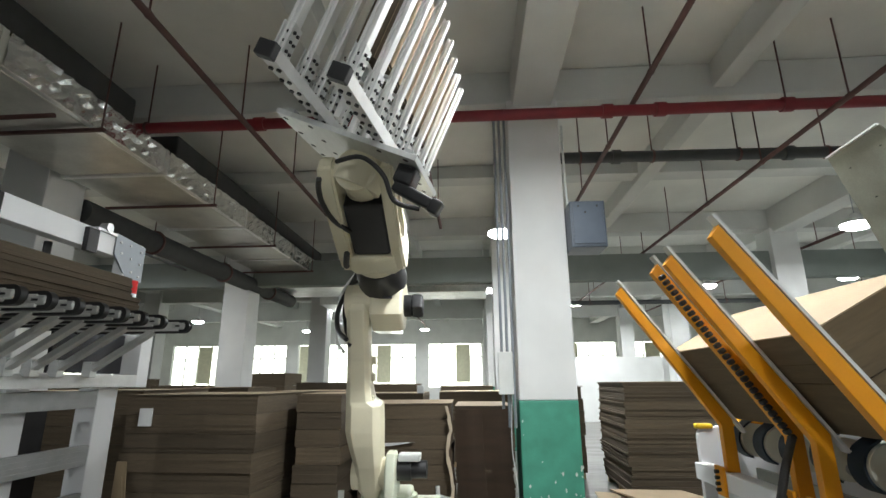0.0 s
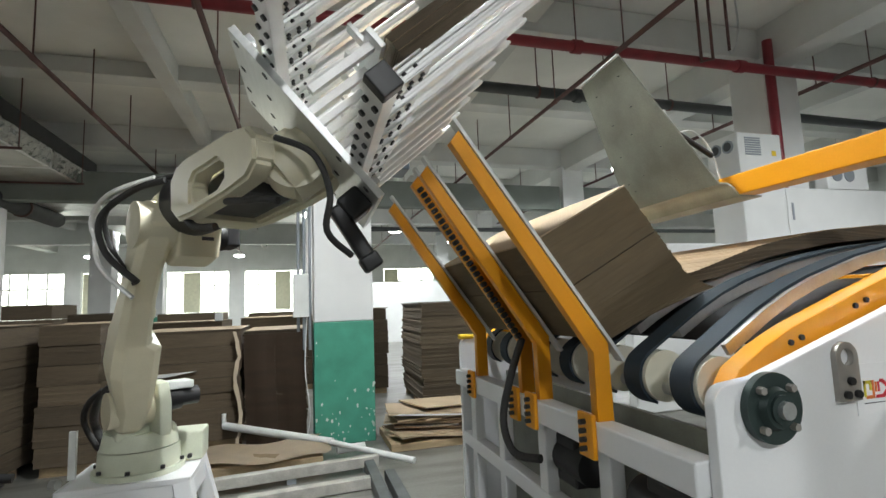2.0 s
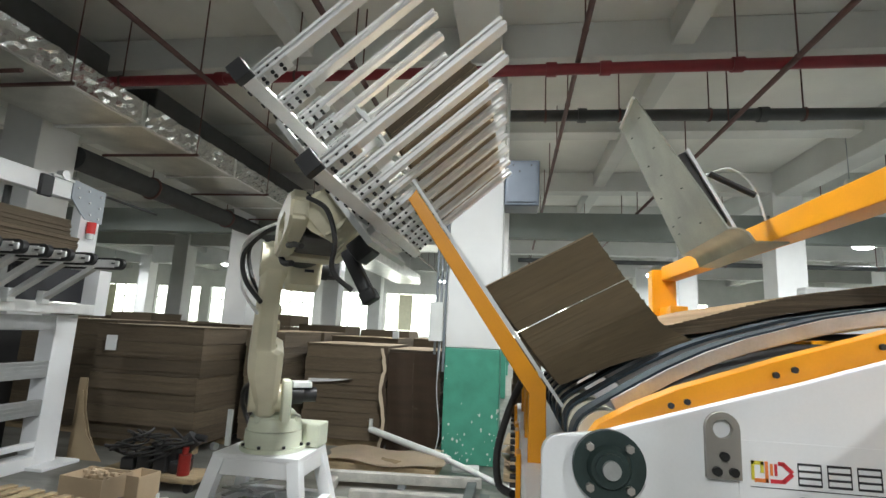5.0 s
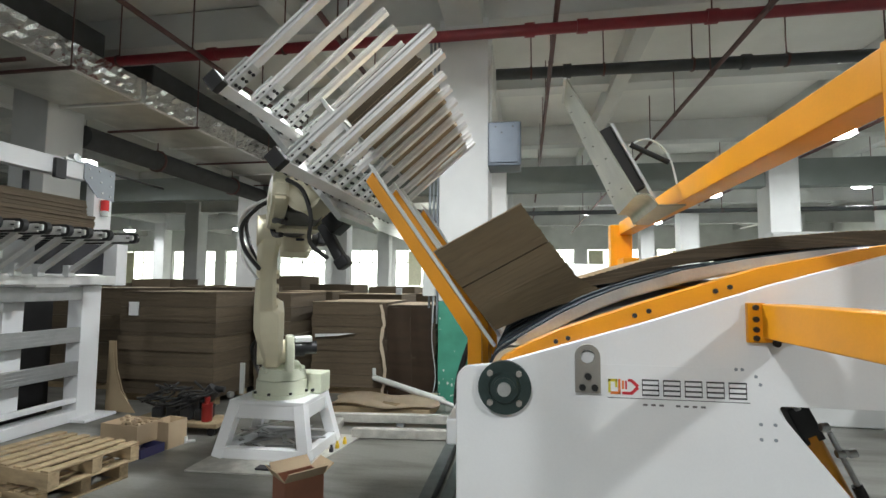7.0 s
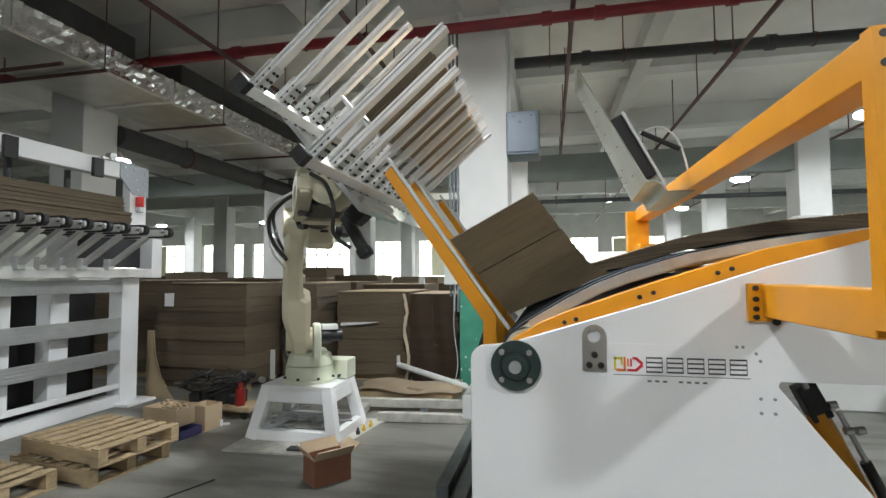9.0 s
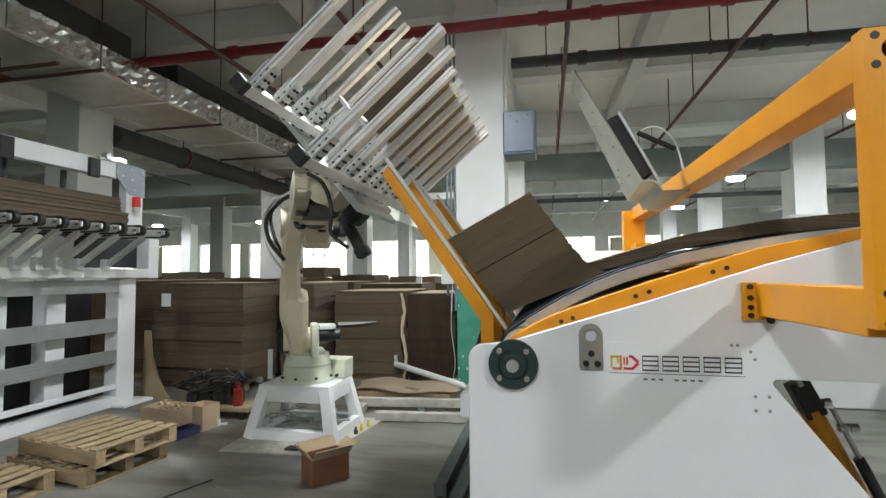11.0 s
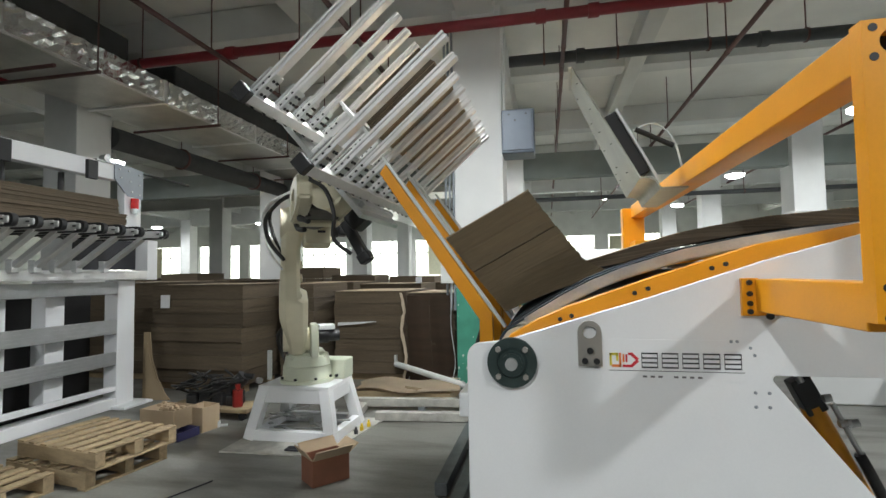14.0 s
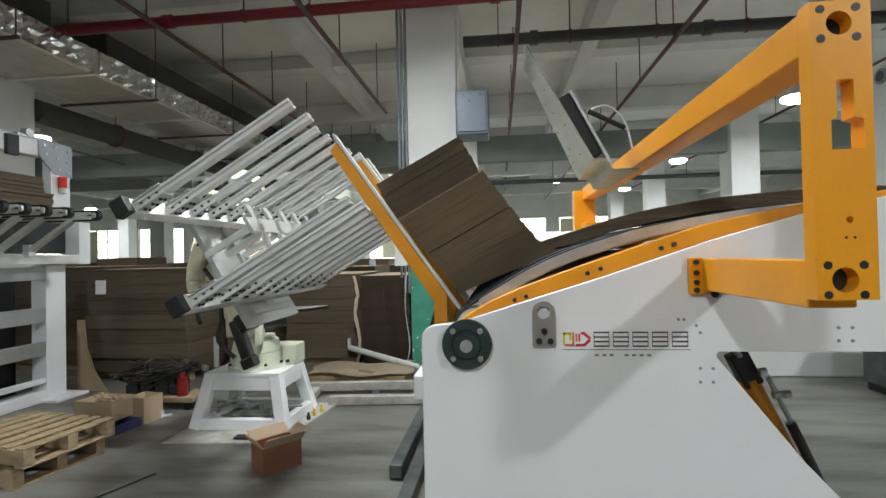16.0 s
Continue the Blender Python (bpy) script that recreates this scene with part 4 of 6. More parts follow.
add_box(bm, (2.25, 2.66, 1.45), (2.34, 2.88, 1.53), bevel=0.004)
part("lower_arm", bm, M_ORANGE, gate)
bm = B()
sheet = [bm.verts.new(p) for p in ((1.842, 1.651, 2.238), (1.854, 1.934, 2.236), (2.13, 2.02, 1.655), (2.10, 1.46, 1.655), (2.25, 1.46, 1.655), (2.25, 2.02, 1.65))]
bm.faces.new((sheet[0], sheet[1], sheet[2], sheet[3]))
bm.faces.new((sheet[3], sheet[2], sheet[5], sheet[4]))
bmesh.ops.bevel(bm, geom=[e for e in bm.edges if len(e.link_faces) == 2], offset=0.05, segments=5, affect="EDGES")
bmesh.ops.solidify(bm, geom=bm.faces[:], thickness=0.006)
deflector = part("deflector_sheet", bm, M_SHEET, gate, "bent dull zinc deflector sheet")
for u, v in ((0.2, 0.1), (0.75, 0.12), (0.3, 0.3), (0.7, 0.34), (0.8, 0.55), (0.25, 0.6), (0.62, 0.72), (0.85, 0.74), (0.8, 0.8), (0.3, 0.82), (0.5, 0.45)):
    near_e, far_e = Vector((1.842, 1.651, 2.238)).lerp(Vector((2.10, 1.46, 1.655)), v), Vector((1.854, 1.934, 2.236)).lerp(Vector((2.13, 2.02, 1.655)), v)
    p, n = near_e.lerp(far_e, u), Vector((-0.909, 0.0, -0.417))
    bm = B()
    add_rod(bm, p - n * 0.004, p + n * 0.007, 0.0019, 8)
    part("drilled_hole", bm, M_INK, deflector)
# brighter bar laid on as the highlight of the sheet's upper edge
bm = B()
add_bar(bm, (1.838, 1.651, 2.241), (1.850, 1.934, 2.239), 0.012, 0.008)
part("edge_highlight", bm, M_ALUPLATE, deflector, "bright bar as the top edge's highlight")
bm = B()
add_box(bm, (-0.05, -0.07, -0.16), (0.02, 0.07, 0.14), Matrix.Translation((2.07, 1.73, 1.90)) @ pose(0, 0, 0, 0, -27, 0), bevel=0.008)
part("actuator", bm, M_BLACK, gate, "black actuator behind the sheet")
bm = B()
add_box(bm, (0.025, -0.08, -0.2), (0.037, 0.08, 0.16), Matrix.Translation((2.07, 1.73, 1.88)) @ pose(0, 0, 0, 0, -27, 0))
part("actuator_plate", bm, M_ALUPLATE, gate)
bm = B()
add_tube(bm, [(2.10, 1.69, 1.95), (2.18, 1.68, 1.97), (2.25, 1.67, 1.90), (2.28, 1.66, 1.772)], 0.004)
part("air_hose", bm, M_FRAME, gate, "pale air hose")
bm = B()
add_rod(bm, (2.10, 1.66, 1.945), (2.25, 1.66, 1.865), 0.011, 12)
part("air_cylinder", bm, M_BLACK, gate)

# the boards that lean on the arms, and the shingled stream that leaves them
CU, TU = Vector((-0.574, 0, 0.819)), Vector((0.819, 0, 0.574))


def tilted(origin, angle):
    return Matrix.Translation(origin) @ pose(0, 0, 0, 0, -angle, 0)


waiting = thing("leaning_boards", (1.552, 1.42, 1.168), "pile of brown board leaning on the orange arms", "cardboard stack")
waiting.matrix_basis = waiting.matrix_basis @ pose(0, 0, 0, 0, -28.5, 0)
rng = random.Random(5)


def leaning_bundle(z0, z1, count, seed):
    """Boards that follow the bend of the belts at the bottom of the pile; local x along the boards."""
    bm, rg, rings = B(), random.Random(seed), []
    for k in range(count):
        z = z0 + (z1 - z0) * k / count
        low = max(0.0, 1 - z / 0.16)
        sh = 0.0115 - 0.172 * z + rg.gauss(0, 0.0006)
        ex = float(np.interp(z, (0.0, 0.03, 0.08, 0.217, 0.39), (0.44, 0.405, 0.372, 0.347, 0.3255))) + rg.gauss(0, 0.0015)
        for q in (z, z + (z1 - z0) / count * 0.9):
            line = [(sh + (ex - sh) * f, q + low * (0.018 * (1 - f) - 0.045 * f * f)) for f in (0, 0.25, 0.5, 0.75, 1)]
            y0 = rg.gauss(0, 0.0004)
            rings.append([bm.verts.new((x, y0, zz)) for x, zz in line] + [bm.verts.new((x, 1.04, zz)) for x, zz in line[::-1]])
    n = len(rings[0])
    for a, b in zip(rings, rings[1:]):
        for q in range(n):
            bm.faces.new((a[q], a[(q + 1) % n], b[(q + 1) % n], b[q]))
    for f in (rings[0][::-1], rings[-1]):
        for q in range(n // 2 - 1):
            bm.faces.new((f[q], f[q + 1], f[n - 2 - q], f[n - 1 - q]))
    return bm


for z0, z1, k in ((0.0, 0.215, 1), (0.218, 0.389, 2)):
    part("board_block", leaning_bundle(z0, z1, 34 if k == 1 else 22, k), M_PILE, waiting, local=True)
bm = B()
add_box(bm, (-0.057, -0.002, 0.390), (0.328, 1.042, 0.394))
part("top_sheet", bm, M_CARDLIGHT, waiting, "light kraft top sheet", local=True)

stream = thing("board_stream", (2.4, 1.9, 1.4), "overlapping brown boards carried up the belts", "cardboard")
CREST = [(1.66, 1.285), (1.75, 1.335), (1.87, 1.386), (2.0, 1.424), (2.1, 1.456), (2.2, 1.483), (2.3, 1.502), (2.5, 1.533), (2.75, 1.552), (3.0, 1.558), (4.4, 1.558)]


def on_crest(x):
    xs, zs = zip(*CREST)
    return float(np.interp(x, xs, zs))


for k in range(92):
    x0 = 1.69 + 0.0205 * k + rng.uniform(-0.003, 0.003)
    line = []
    for q in range(8):
        x = x0 + q * 0.045
        line.append((x, on_crest(x) - 0.0065 * q + rng.uniform(0, 0.0005)))
    bm = B()
    add_strip(bm, line, 1.424 + rng.uniform(-0.001, 0.001), 2.45 + rng.uniform(-0.01, 0.01), 0.0062)
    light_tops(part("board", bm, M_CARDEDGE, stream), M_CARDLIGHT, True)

# ---------------------------------------------------------------- delivery rack beside the robot
rack = thing("delivery_rack", (-2.3, 2.4, G), "white and aluminium delivery rack with belt arms", "rack")
for y0, y1, nm in ((3.42, 3.62, "post"), (2.83, 3.0, "inner_post"), (2.35, 2.52, "inner_post"), (1.6, 1.78, "inner_post"), (0.8, 1.0, "post")):
    bm = B()
    dx = 0 if nm == "post" else -0.12
    add_box(bm, (-2.40 + dx, y0, G if nm == "post" else 0.3), (-2.25 + dx, y1, 1.33), bevel=0.008)
    part(nm, bm, M_WHITE, rack, "white post")
bm = B()
add_box(bm, (-2.42, 3.36, G), (-2.10, 3.70, G + 0.025), bevel=0.004)
part("foot_plate", bm, M_WHITE, rack)
for z0, z1 in ((1.20, 1.315), (0.83, 0.96), (0.54, 0.66)):
    bm = B()
    add_box(bm, (-2.30, 0.6, z0), (-2.255, 3.42, z1), bevel=0.004)
    for k in range(4):
        zz = z0 + (z1 - z0) * (0.14 + 0.24 * k)
        add_box(bm, (-2.256, 0.6, zz), (-2.249, 3.415, zz + (z1 - z0) * 0.12))
    part("side_rail", bm, M_RAIL, rack, "grooved aluminium rail")
bm = B()
add_box(bm, (-2.30, 0.6, 0.30), (-2.255, 3.42, 0.345), bevel=0.004)
part("lower_rail", bm, M_WHITE, rack)
bm = B()
add_box(bm, (-2.40, 0.6, G), (-2.25, 3.42, 0.235), bevel=0.006)
part("sill", bm, M_WHITE, rack)
# black sheet behind the posts stands for the shade inside the rack
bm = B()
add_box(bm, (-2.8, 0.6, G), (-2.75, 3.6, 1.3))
part("shade_panel", bm, M_BLACK, rack, "black sheet for the shaded machine interior")
bm = B()
add_box(bm, (-2.30, 0.6, 1.335), (-2.15, 3.66, 1.42), bevel=0.004)
for k in range(3):
    add_box(bm, (-2.151, 0.6, 1.345 + 0.026 * k), (-2.144, 3.655, 1.358 + 0.026 * k))
part("table_rail", bm, M_ALU, rack, "grooved aluminium table rail")
bm = B()
add_box(bm, (-2.34, 3.66, 1.33), (-2.15, 3.79, 1.72), bevel=0.005)
part("end_block", bm, M_WHITE, rack, "white end block")
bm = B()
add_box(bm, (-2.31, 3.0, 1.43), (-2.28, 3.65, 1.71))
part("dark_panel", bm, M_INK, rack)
NOSES = [3.15, 2.884, 2.70, 2.539, 2.376, 2.215, 2.052, 1.895, 1.735, 1.575, 1.415, 1.255]
for k, y in enumerate(NOSES):
    bm = B()
    add_bar(bm, (-2.16, y, 1.42), (-1.72, y, 1.70), 0.055, 0.035, (0, 0, 1), bevel=0.004)
    strut = part("belt_arm_strut", bm, M_ALU, rack, "slanted aluminium strut")
    bm = B()
    add_box(bm, (-2.16, y - 0.03, 1.40), (-2.10, y + 0.03, 1.50), bevel=0.004)
    part("strut_foot", bm, M_ALUPLATE, strut)
    bm = B()
    add_box(bm, (-2.25, y - 0.028, 1.69), (-1.55, y + 0.028, 1.75), bevel=0.006)
    arm = part("belt_arm", bm, M_ALU, rack, "slim aluminium belt arm")
    bm = B()
    pts = round_corner(-1.525, 1.722, 0.043, -90, 90, 8) + round_corner(-2.25, 1.722, 0.043, 90, 270, 4)
    add_plate(bm, pts[::-1], y - 0.018, y + 0.018)
    part("belt", bm, M_BLACK, arm, "black narrow belt")
    bm = B()
    add_box(bm, (-1.60, y - 0.0295, 1.70), (-1.51, y + 0.0295, 1.745), bevel=0.012)
    part("nose_block", bm, M_ALUPLATE, arm)
    bm = B()
    add_box(bm, (-1.57, y - 0.031, 1.718), (-1.54, y + 0.031, 1.728))
    part("slot", bm, M_BLACK, arm)
bm = B()
add_bar(bm, (-2.35, 0.4, 2.345), (-2.35, 3.46, 2.365), 0.10, 0.155, (0, 0, 1), bevel=0.006)
part("top_beam", bm, M_WHITE, rack, "white top beam")
bm = B()
pts = [(3.40, 2.46), (3.74, 2.43), (3.74, 2.14), (3.55, 2.15), (3.40, 2.30)]
add_plate(bm, pts, -2.30, -2.286, axis="x", bevel=0.002)
gus = part("gusset_plate", bm, M_GREYMET, rack, "blue-grey bolted gusset plate")
for q in ((3.45, 2.40), (3.56, 2.40), (3.69, 2.38), (3.69, 2.28), (3.69, 2.18), (3.58, 2.30), (3.60, 2.20), (3.47, 2.32)):
    bm = B()
    add_rod(bm, (-2.286, q[0], q[1]), (-2.278, q[0], q[1]), 0.010, 8)
    part("bolt", bm, M_STEEL, gus)
bm = B()
add_box(bm, (-2.38, 3.52, 1.72), (-2.29, 3.72, 2.44), bevel=0.005)
part("upper_post", bm, M_WHITE, rack)
bm = B()
add_rod(bm, (-2.25, 3.60, 2.03), (-2.25, 3.60, 2.13), 0.035, 16)
part("warning_lamp", bm, M_LAMPRED, rack, "red warning lamp")
bm = B()
add_rod(bm, (-2.25, 3.60, 1.98), (-2.25, 3.60, 2.03), 0.03, 16)
part("lamp_base", bm, M_STEEL, rack)
for y in (2.35, 3.1):
    bm = B()
    add_box(bm, (-2.30, y, 2.25), (-2.262, y + 0.10, 2.42), bevel=0.004)
    part("clamp_block", bm, M_BLACK, rack, "black clamp block")
bm = B()
add_rod(bm, (-2.33, 3.30, 2.47), (-2.27, 3.30, 2.47), 0.035, 16)
add_box(bm, (-2.33, 3.2, 2.43), (-2.28, 3.4, 2.45))
part("pulley", bm, M_STEEL, rack)
for y in (2.55, 3.05):
    bm = B()
    add_rod(bm, (-2.5, y, 1.75), (-2.5, y, 2.3), 0.025, 10)
    part("guide_rod", bm, M_BLACK, rack)
bm = B()
add_rod(bm, (-2.45, 0.4, 2.50), (-2.45, 4.6, 2.44), 0.012, 8)
part("tension_cable", bm, M_BLACK, rack, "black tension cable")

pile = thing("rack_boards", (-1.95, 2.4, 1.77), "flat pile of brown board on the rack's belts", "cardboard stack")
for b, (z0, z1, dy) in enumerate(((1.768, 1.885, 0.0), (1.888, 2.005, -0.05))):
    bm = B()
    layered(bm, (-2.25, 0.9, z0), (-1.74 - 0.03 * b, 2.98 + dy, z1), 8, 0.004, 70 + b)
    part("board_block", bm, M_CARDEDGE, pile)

# ---------------------------------------------------------------- things on the floor


def pallet(x, y, z, turn, label):
    t = thing("pallet", (x, y, z), label, "pallet", "wooden pallets")
    m = Matrix.Translation((x, y, z)) @ pose(0, 0, 0, 0, 0, turn)

    def plank(lo, hi, name):
        bm = B()
        add_box(bm, lo, hi, m, bevel=0.003)
        part(name, bm, M_WOOD, t)

    for k in range(7):
        w = 0.052 if k % 2 else 0.062
        xx = -0.35 + k * 0.1065
        plank((xx, -0.27, 0.096), (xx + w, 0.27, 0.109), "deck_board")
    for k in range(3):
        yy = -0.27 + k * 0.24
        plank((-0.35, yy, 0.014), (0.351, yy + 0.06, 0.0945), "stringer")
    for k in range(3):
        xx = -0.35 + k * 0.316
        plank((xx, -0.27, 0), (xx + 0.07, 0.27, 0.0125), "base_board")


pallet(-1.185, 2.16, G, -8, "raw wooden pallet lying on the concrete floor")
pallet(-1.125, 2.175, G + 0.1115, -9, "raw wooden pallet stacked on another pallet")
pallet(-1.44, 1.59, G, -6, "worn wooden pallet lying low on the floor")


def carton(x, y, z, w, d, h, turn, mat, label, flaps=True):
    t = thing("carton", (x, y, z), label, "box", "cartons")
    m = Matrix.Translation((x, y, z)) @ pose(0, 0, 0, 0, 0, turn)
    th = 0.006
    for lo, hi in (((-w, -d, 0), (w, d, th)), ((-w, -d, th), (w, -d + th, h)), ((-w, d - th, th), (w, d, h)), ((-w, -d + th, th), (-w + th, d - th, h)), ((w - th, -d + th, th), (w, d - th, h))):
        bm = B()
        add_box(bm, lo, hi, m)
        part("wall" if lo[2] else "bottom", bm, mat, t)
    if flaps:
        for k, (cx, cy, ax, ln, rot) in enumerate(((0, -d, "x", w, 40), (0, d, "x", w, -50), (-w, 0, "y", d, -35), (w, 0, "y", d, 55))):
            bm = B()
            if ax == "x":
                s = -1 if cy < 0 else 1
                q = m @ Matrix.Translation((0, cy, h)) @ pose(0, 0, 0, -s * abs(rot), 0, 0)
                add_box(bm, (-w, -0.003, 0), (w, 0.003, d * 0.95), q)
            else:
                s = -1 if cx < 0 else 1
                q = m @ Matrix.Translation((cx, 0, h)) @ pose(0, 0, 0, 0, s * abs(rot), 0)
                add_box(bm, (-0.003, -d, 0), (0.003, d, d * 0.95), q)
            part("flap", bm, M_CARDLIGHT, t, "pale inner flap")
    return t


carton(0.40, 2.245, G, 0.115, 0.080, 0.150, 50, M_CARDBOX, "open reddish-brown carton on the concrete floor")
carton(-1.20, 2.86, G + 0.066, 0.165, 0.115, 0.135, -6, M_CARDLIGHT, "open kraft carton filled with small parts", flaps=False)
carton(-1.045, 2.78, G, 0.10, 0.10, 0.062, -8, M_BLUEBOX, "blue-printed box under a kraft carton", flaps=False)
carton(-1.27, 2.87, G, 0.11, 0.11, 0.062, -5, M_CARDLIGHT, "small kraft carton under another carton", flaps=False)
carton(-0.995, 2.985, G, 0.085, 0.085, 0.19, -10, M_CARDLIGHT, "small kraft carton standing on the floor", flaps=False)
rng = random.Random(14)
bm = B()
for k in range(26):
    p = Vector((-1.19 + rng.uniform(-0.1, 0.1), 2.88 + rng.uniform(-0.07, 0.07), G + 0.17 + rng.uniform(0, 0.05)))
    add_box(bm, p - Vector((0.016, 0.012, 0.01)), p + Vector((0.016, 0.012, 0.01)), None, 0.004)
single("small_parts", bm, M_CARDLIGHT, "heap of small pale parts in a carton", "parts", kind="stuff")
# brown boards propped beside the rack
for k in range(2):
    bm = B()
    pts = [(-2.30 + 0.06 * k, G), (-2.00 + 0.05 * k, G), (-2.12, G + 0.2), (-2.19, G + 0.40), (-2.215, 0.80 - 0.1 * k), (-2.29 + 0.06 * k, 0.80 - 0.1 * k)]
    add_plate(bm, pts, 3.78 - 0.03 * k, 3.788 - 0.03 * k)
    single("propped_board", bm, M_KRAFT, "curved offcut of brown board propped by the rack", "cardboard")
# dark tools and a red jack behind the robot's stand
t = thing("tool_cart", (-1.1, 3.35, G), "low tool trolley heaped with black cables", "trolley")
bm = B()
add_box(bm, (-1.55, 3.22, G + 0.06), (-0.76, 3.50, G + 0.10), bevel=0.01)
part("deck", bm, M_WOOD, t)
for x in (-1.50, -0.82):
    for y in (3.25, 3.46):
        bm = B()
        add_rod(bm, (x, y - 0.015, G + 0.032), (x, y + 0.015, G + 0.032), 0.032, 14)
        part("wheel", bm, M_BLACK, t)
for k in range(12):
    bm = B()
    a = rng.uniform(0, 6)
    c = Vector((-1.45 + 0.042 * k, 3.34, G + 0.13 + 0.012 * (k % 5)))
    add_tube(bm, [c + Vector((0.12 * math.cos(a + q * 1.3), 0.07 * math.sin(a + q * 1.3), 0.03 * q + rng.uniform(-0.02, 0.05))) for q in range(7)], 0.010, 6)
    part("cable_coil", bm, M_RUBBER, t, "coiled black cable")
for k in range(4):
    bm = B()
    add_box(bm, (-1.40 + 0.13 * k, 3.28, G + 0.10), (-1.29 + 0.13 * k, 3.42, G + 0.19 + 0.05 * (k % 3)), Matrix.Translation((0, 0, 0)), bevel=0.02)
    part("tool_case", bm, M_BLACK, t, "black tool case")
bm = B()
add_rod(bm, (-0.99, 3.37, G + 0.24), (-0.90, 3.40, G + 0.34), 0.06, 16)
add_rod(bm, (-0.90, 3.40, G + 0.34), (-0.82, 3.41, G + 0.33), 0.025, 12)
add_box(bm, (-1.08, 3.30, G + 0.10), (-0.97, 3.44, G + 0.27), bevel=0.02)
part("grinder", bm, M_BLACK, t, "black power tool")
bm = B()
add_rod(bm, (-0.90, 3.30, G + 0.10), (-0.90, 3.30, G + 0.24), 0.042, 18)
add_rod(bm, (-0.90, 3.30, G + 0.24), (-0.90, 3.30, G + 0.29), 0.022, 12)
single("bottle_jack", bm, M_EXT, "red bottle jack on the trolley", "jack")
bm = B()
add_rod(bm, (-0.90, 3.05, G), (-0.90, 3.05, G + 0.05), 0.014, 8)
add_rod(bm, (-0.90, 3.05, G + 0.012), (-0.84, 3.08, G + 0.012), 0.011, 8)
single("white_fitting", bm, M_FRAME, "small white fitting on the floor", "fitting")
# dark machine beyond the feeder
t = thing("dark_cabinet", (4.9, 3.9, G), "dark steel machine base beyond the feeder", "machine")
bm = B()
add_box(bm, (4.75, 3.75, G + 0.06), (6.0, 4.1, 0.80), bevel=0.02)
part("body", bm, M_OILY, t)
bm = B()
add_box(bm, (4.82, 3.74, 0.32), (5.3, 3.752, 0.72), bevel=0.003)
part("door", bm, M_DOOR, t, "dark door")
bm = B()
add_box(bm, (4.78, 3.78, G), (5.97, 4.08, G + 0.06))
part("plinth", bm, M_BLACK, t)
# a pale torn sheet sticking out of a stack
bm = B()
add_plate(bm, [(-0.66, 0.765), (-0.40, 0.785), (-0.197, 0.814), (-0.40, 0.808), (-0.66, 0.80)], 4.84, 4.89, bevel=0.0)
single("torn_flap", bm, M_PAPER, "pale torn sheet sticking out of a board stack", "cardboard")
# low steel frames, a loose sheet and a pale pipe in front of the column
t = thing("floor_frame", (0.7, 3.7, G), "grey low steel frame lying on the floor", "steel frame")
for a, b in (((0.0, 3.72, G + 0.07), (1.20, 3.85, G + 0.07)), ((0.30, 3.42, G + 0.04), (1.12, 3.50, G + 0.04)), ((1.13, 3.9, G + 0.05), (1.13, 2.1, G + 0.05)), ((1.24, 3.6, G + 0.035), (1.24, 1.7, G + 0.035)), ((0.08, 3.72, G + 0.04), (0.12, 3.45, G + 0.04))):
    bm = B()
    add_bar(bm, a, b, 0.07, 0.07, bevel=0.005)
    part("frame_bar", bm, M_OILY if abs(a[0] - b[0]) < 0.01 else M_DUSTY, t)
for x in (0.05, 0.6, 1.12):
    bm = B()
    add_box(bm, (x - 0.03, 3.70 + 0.1 * x, G), (x + 0.03, 3.76 + 0.1 * x, G + 0.04))
    part("foot", bm, M_GREYMET, t)
bm = B()
nx, ny = 12, 6
grid = [[bm.verts.new((-0.14 + 0.98 * i / nx + 0.05 * math.sin(j), 3.93 + 0.55 * j / ny + 0.05 * math.sin(i * 0.7), G + 0.118 + 0.010 * math.sin(i * 0.7) + 0.012 * math.sin(j * 0.9 + i * 0.3))) for j in range(ny + 1)] for i in range(nx + 1)]
for i in range(nx):
    for j in range(ny):
        bm.faces.new((grid[i][j], grid[i + 1][j], grid[i + 1][j + 1], grid[i][j + 1]))
bmesh.ops.solidify(bm, geom=bm.faces[:], thickness=0.006)
single("loose_board", bm, M_PALEKRAFT, "wavy kraft board thrown over a low pallet", "cardboard")
bm = B()
add_box(bm, (-0.1, 3.98, G), (0.82, 4.5, G + 0.10), bevel=0.01)
single("low_pallet", bm, M_WOOD, "low wooden pallet under loose board", "pallet")
bm = B()
add_rod(bm, (0.03, 4.86, 0.34), (0.90, 4.24, 0.265), 0.032, 14)
add_rod(bm, (0.03, 4.86, 0.32), (0.025, 4.865, 0.44), 0.02, 10)
add_rod(bm, (0.85, 4.27, 0.27), (1.45, 3.75, 0.20), 0.022, 12)
add_rod(bm, (0.93, 4.2, 0.21), (1.15, 4.25, 0.21), 0.03, 10)
single("pale_pipe", bm, M_FRAME, "pale wrapped pipe lying across low pallets", "pipe")
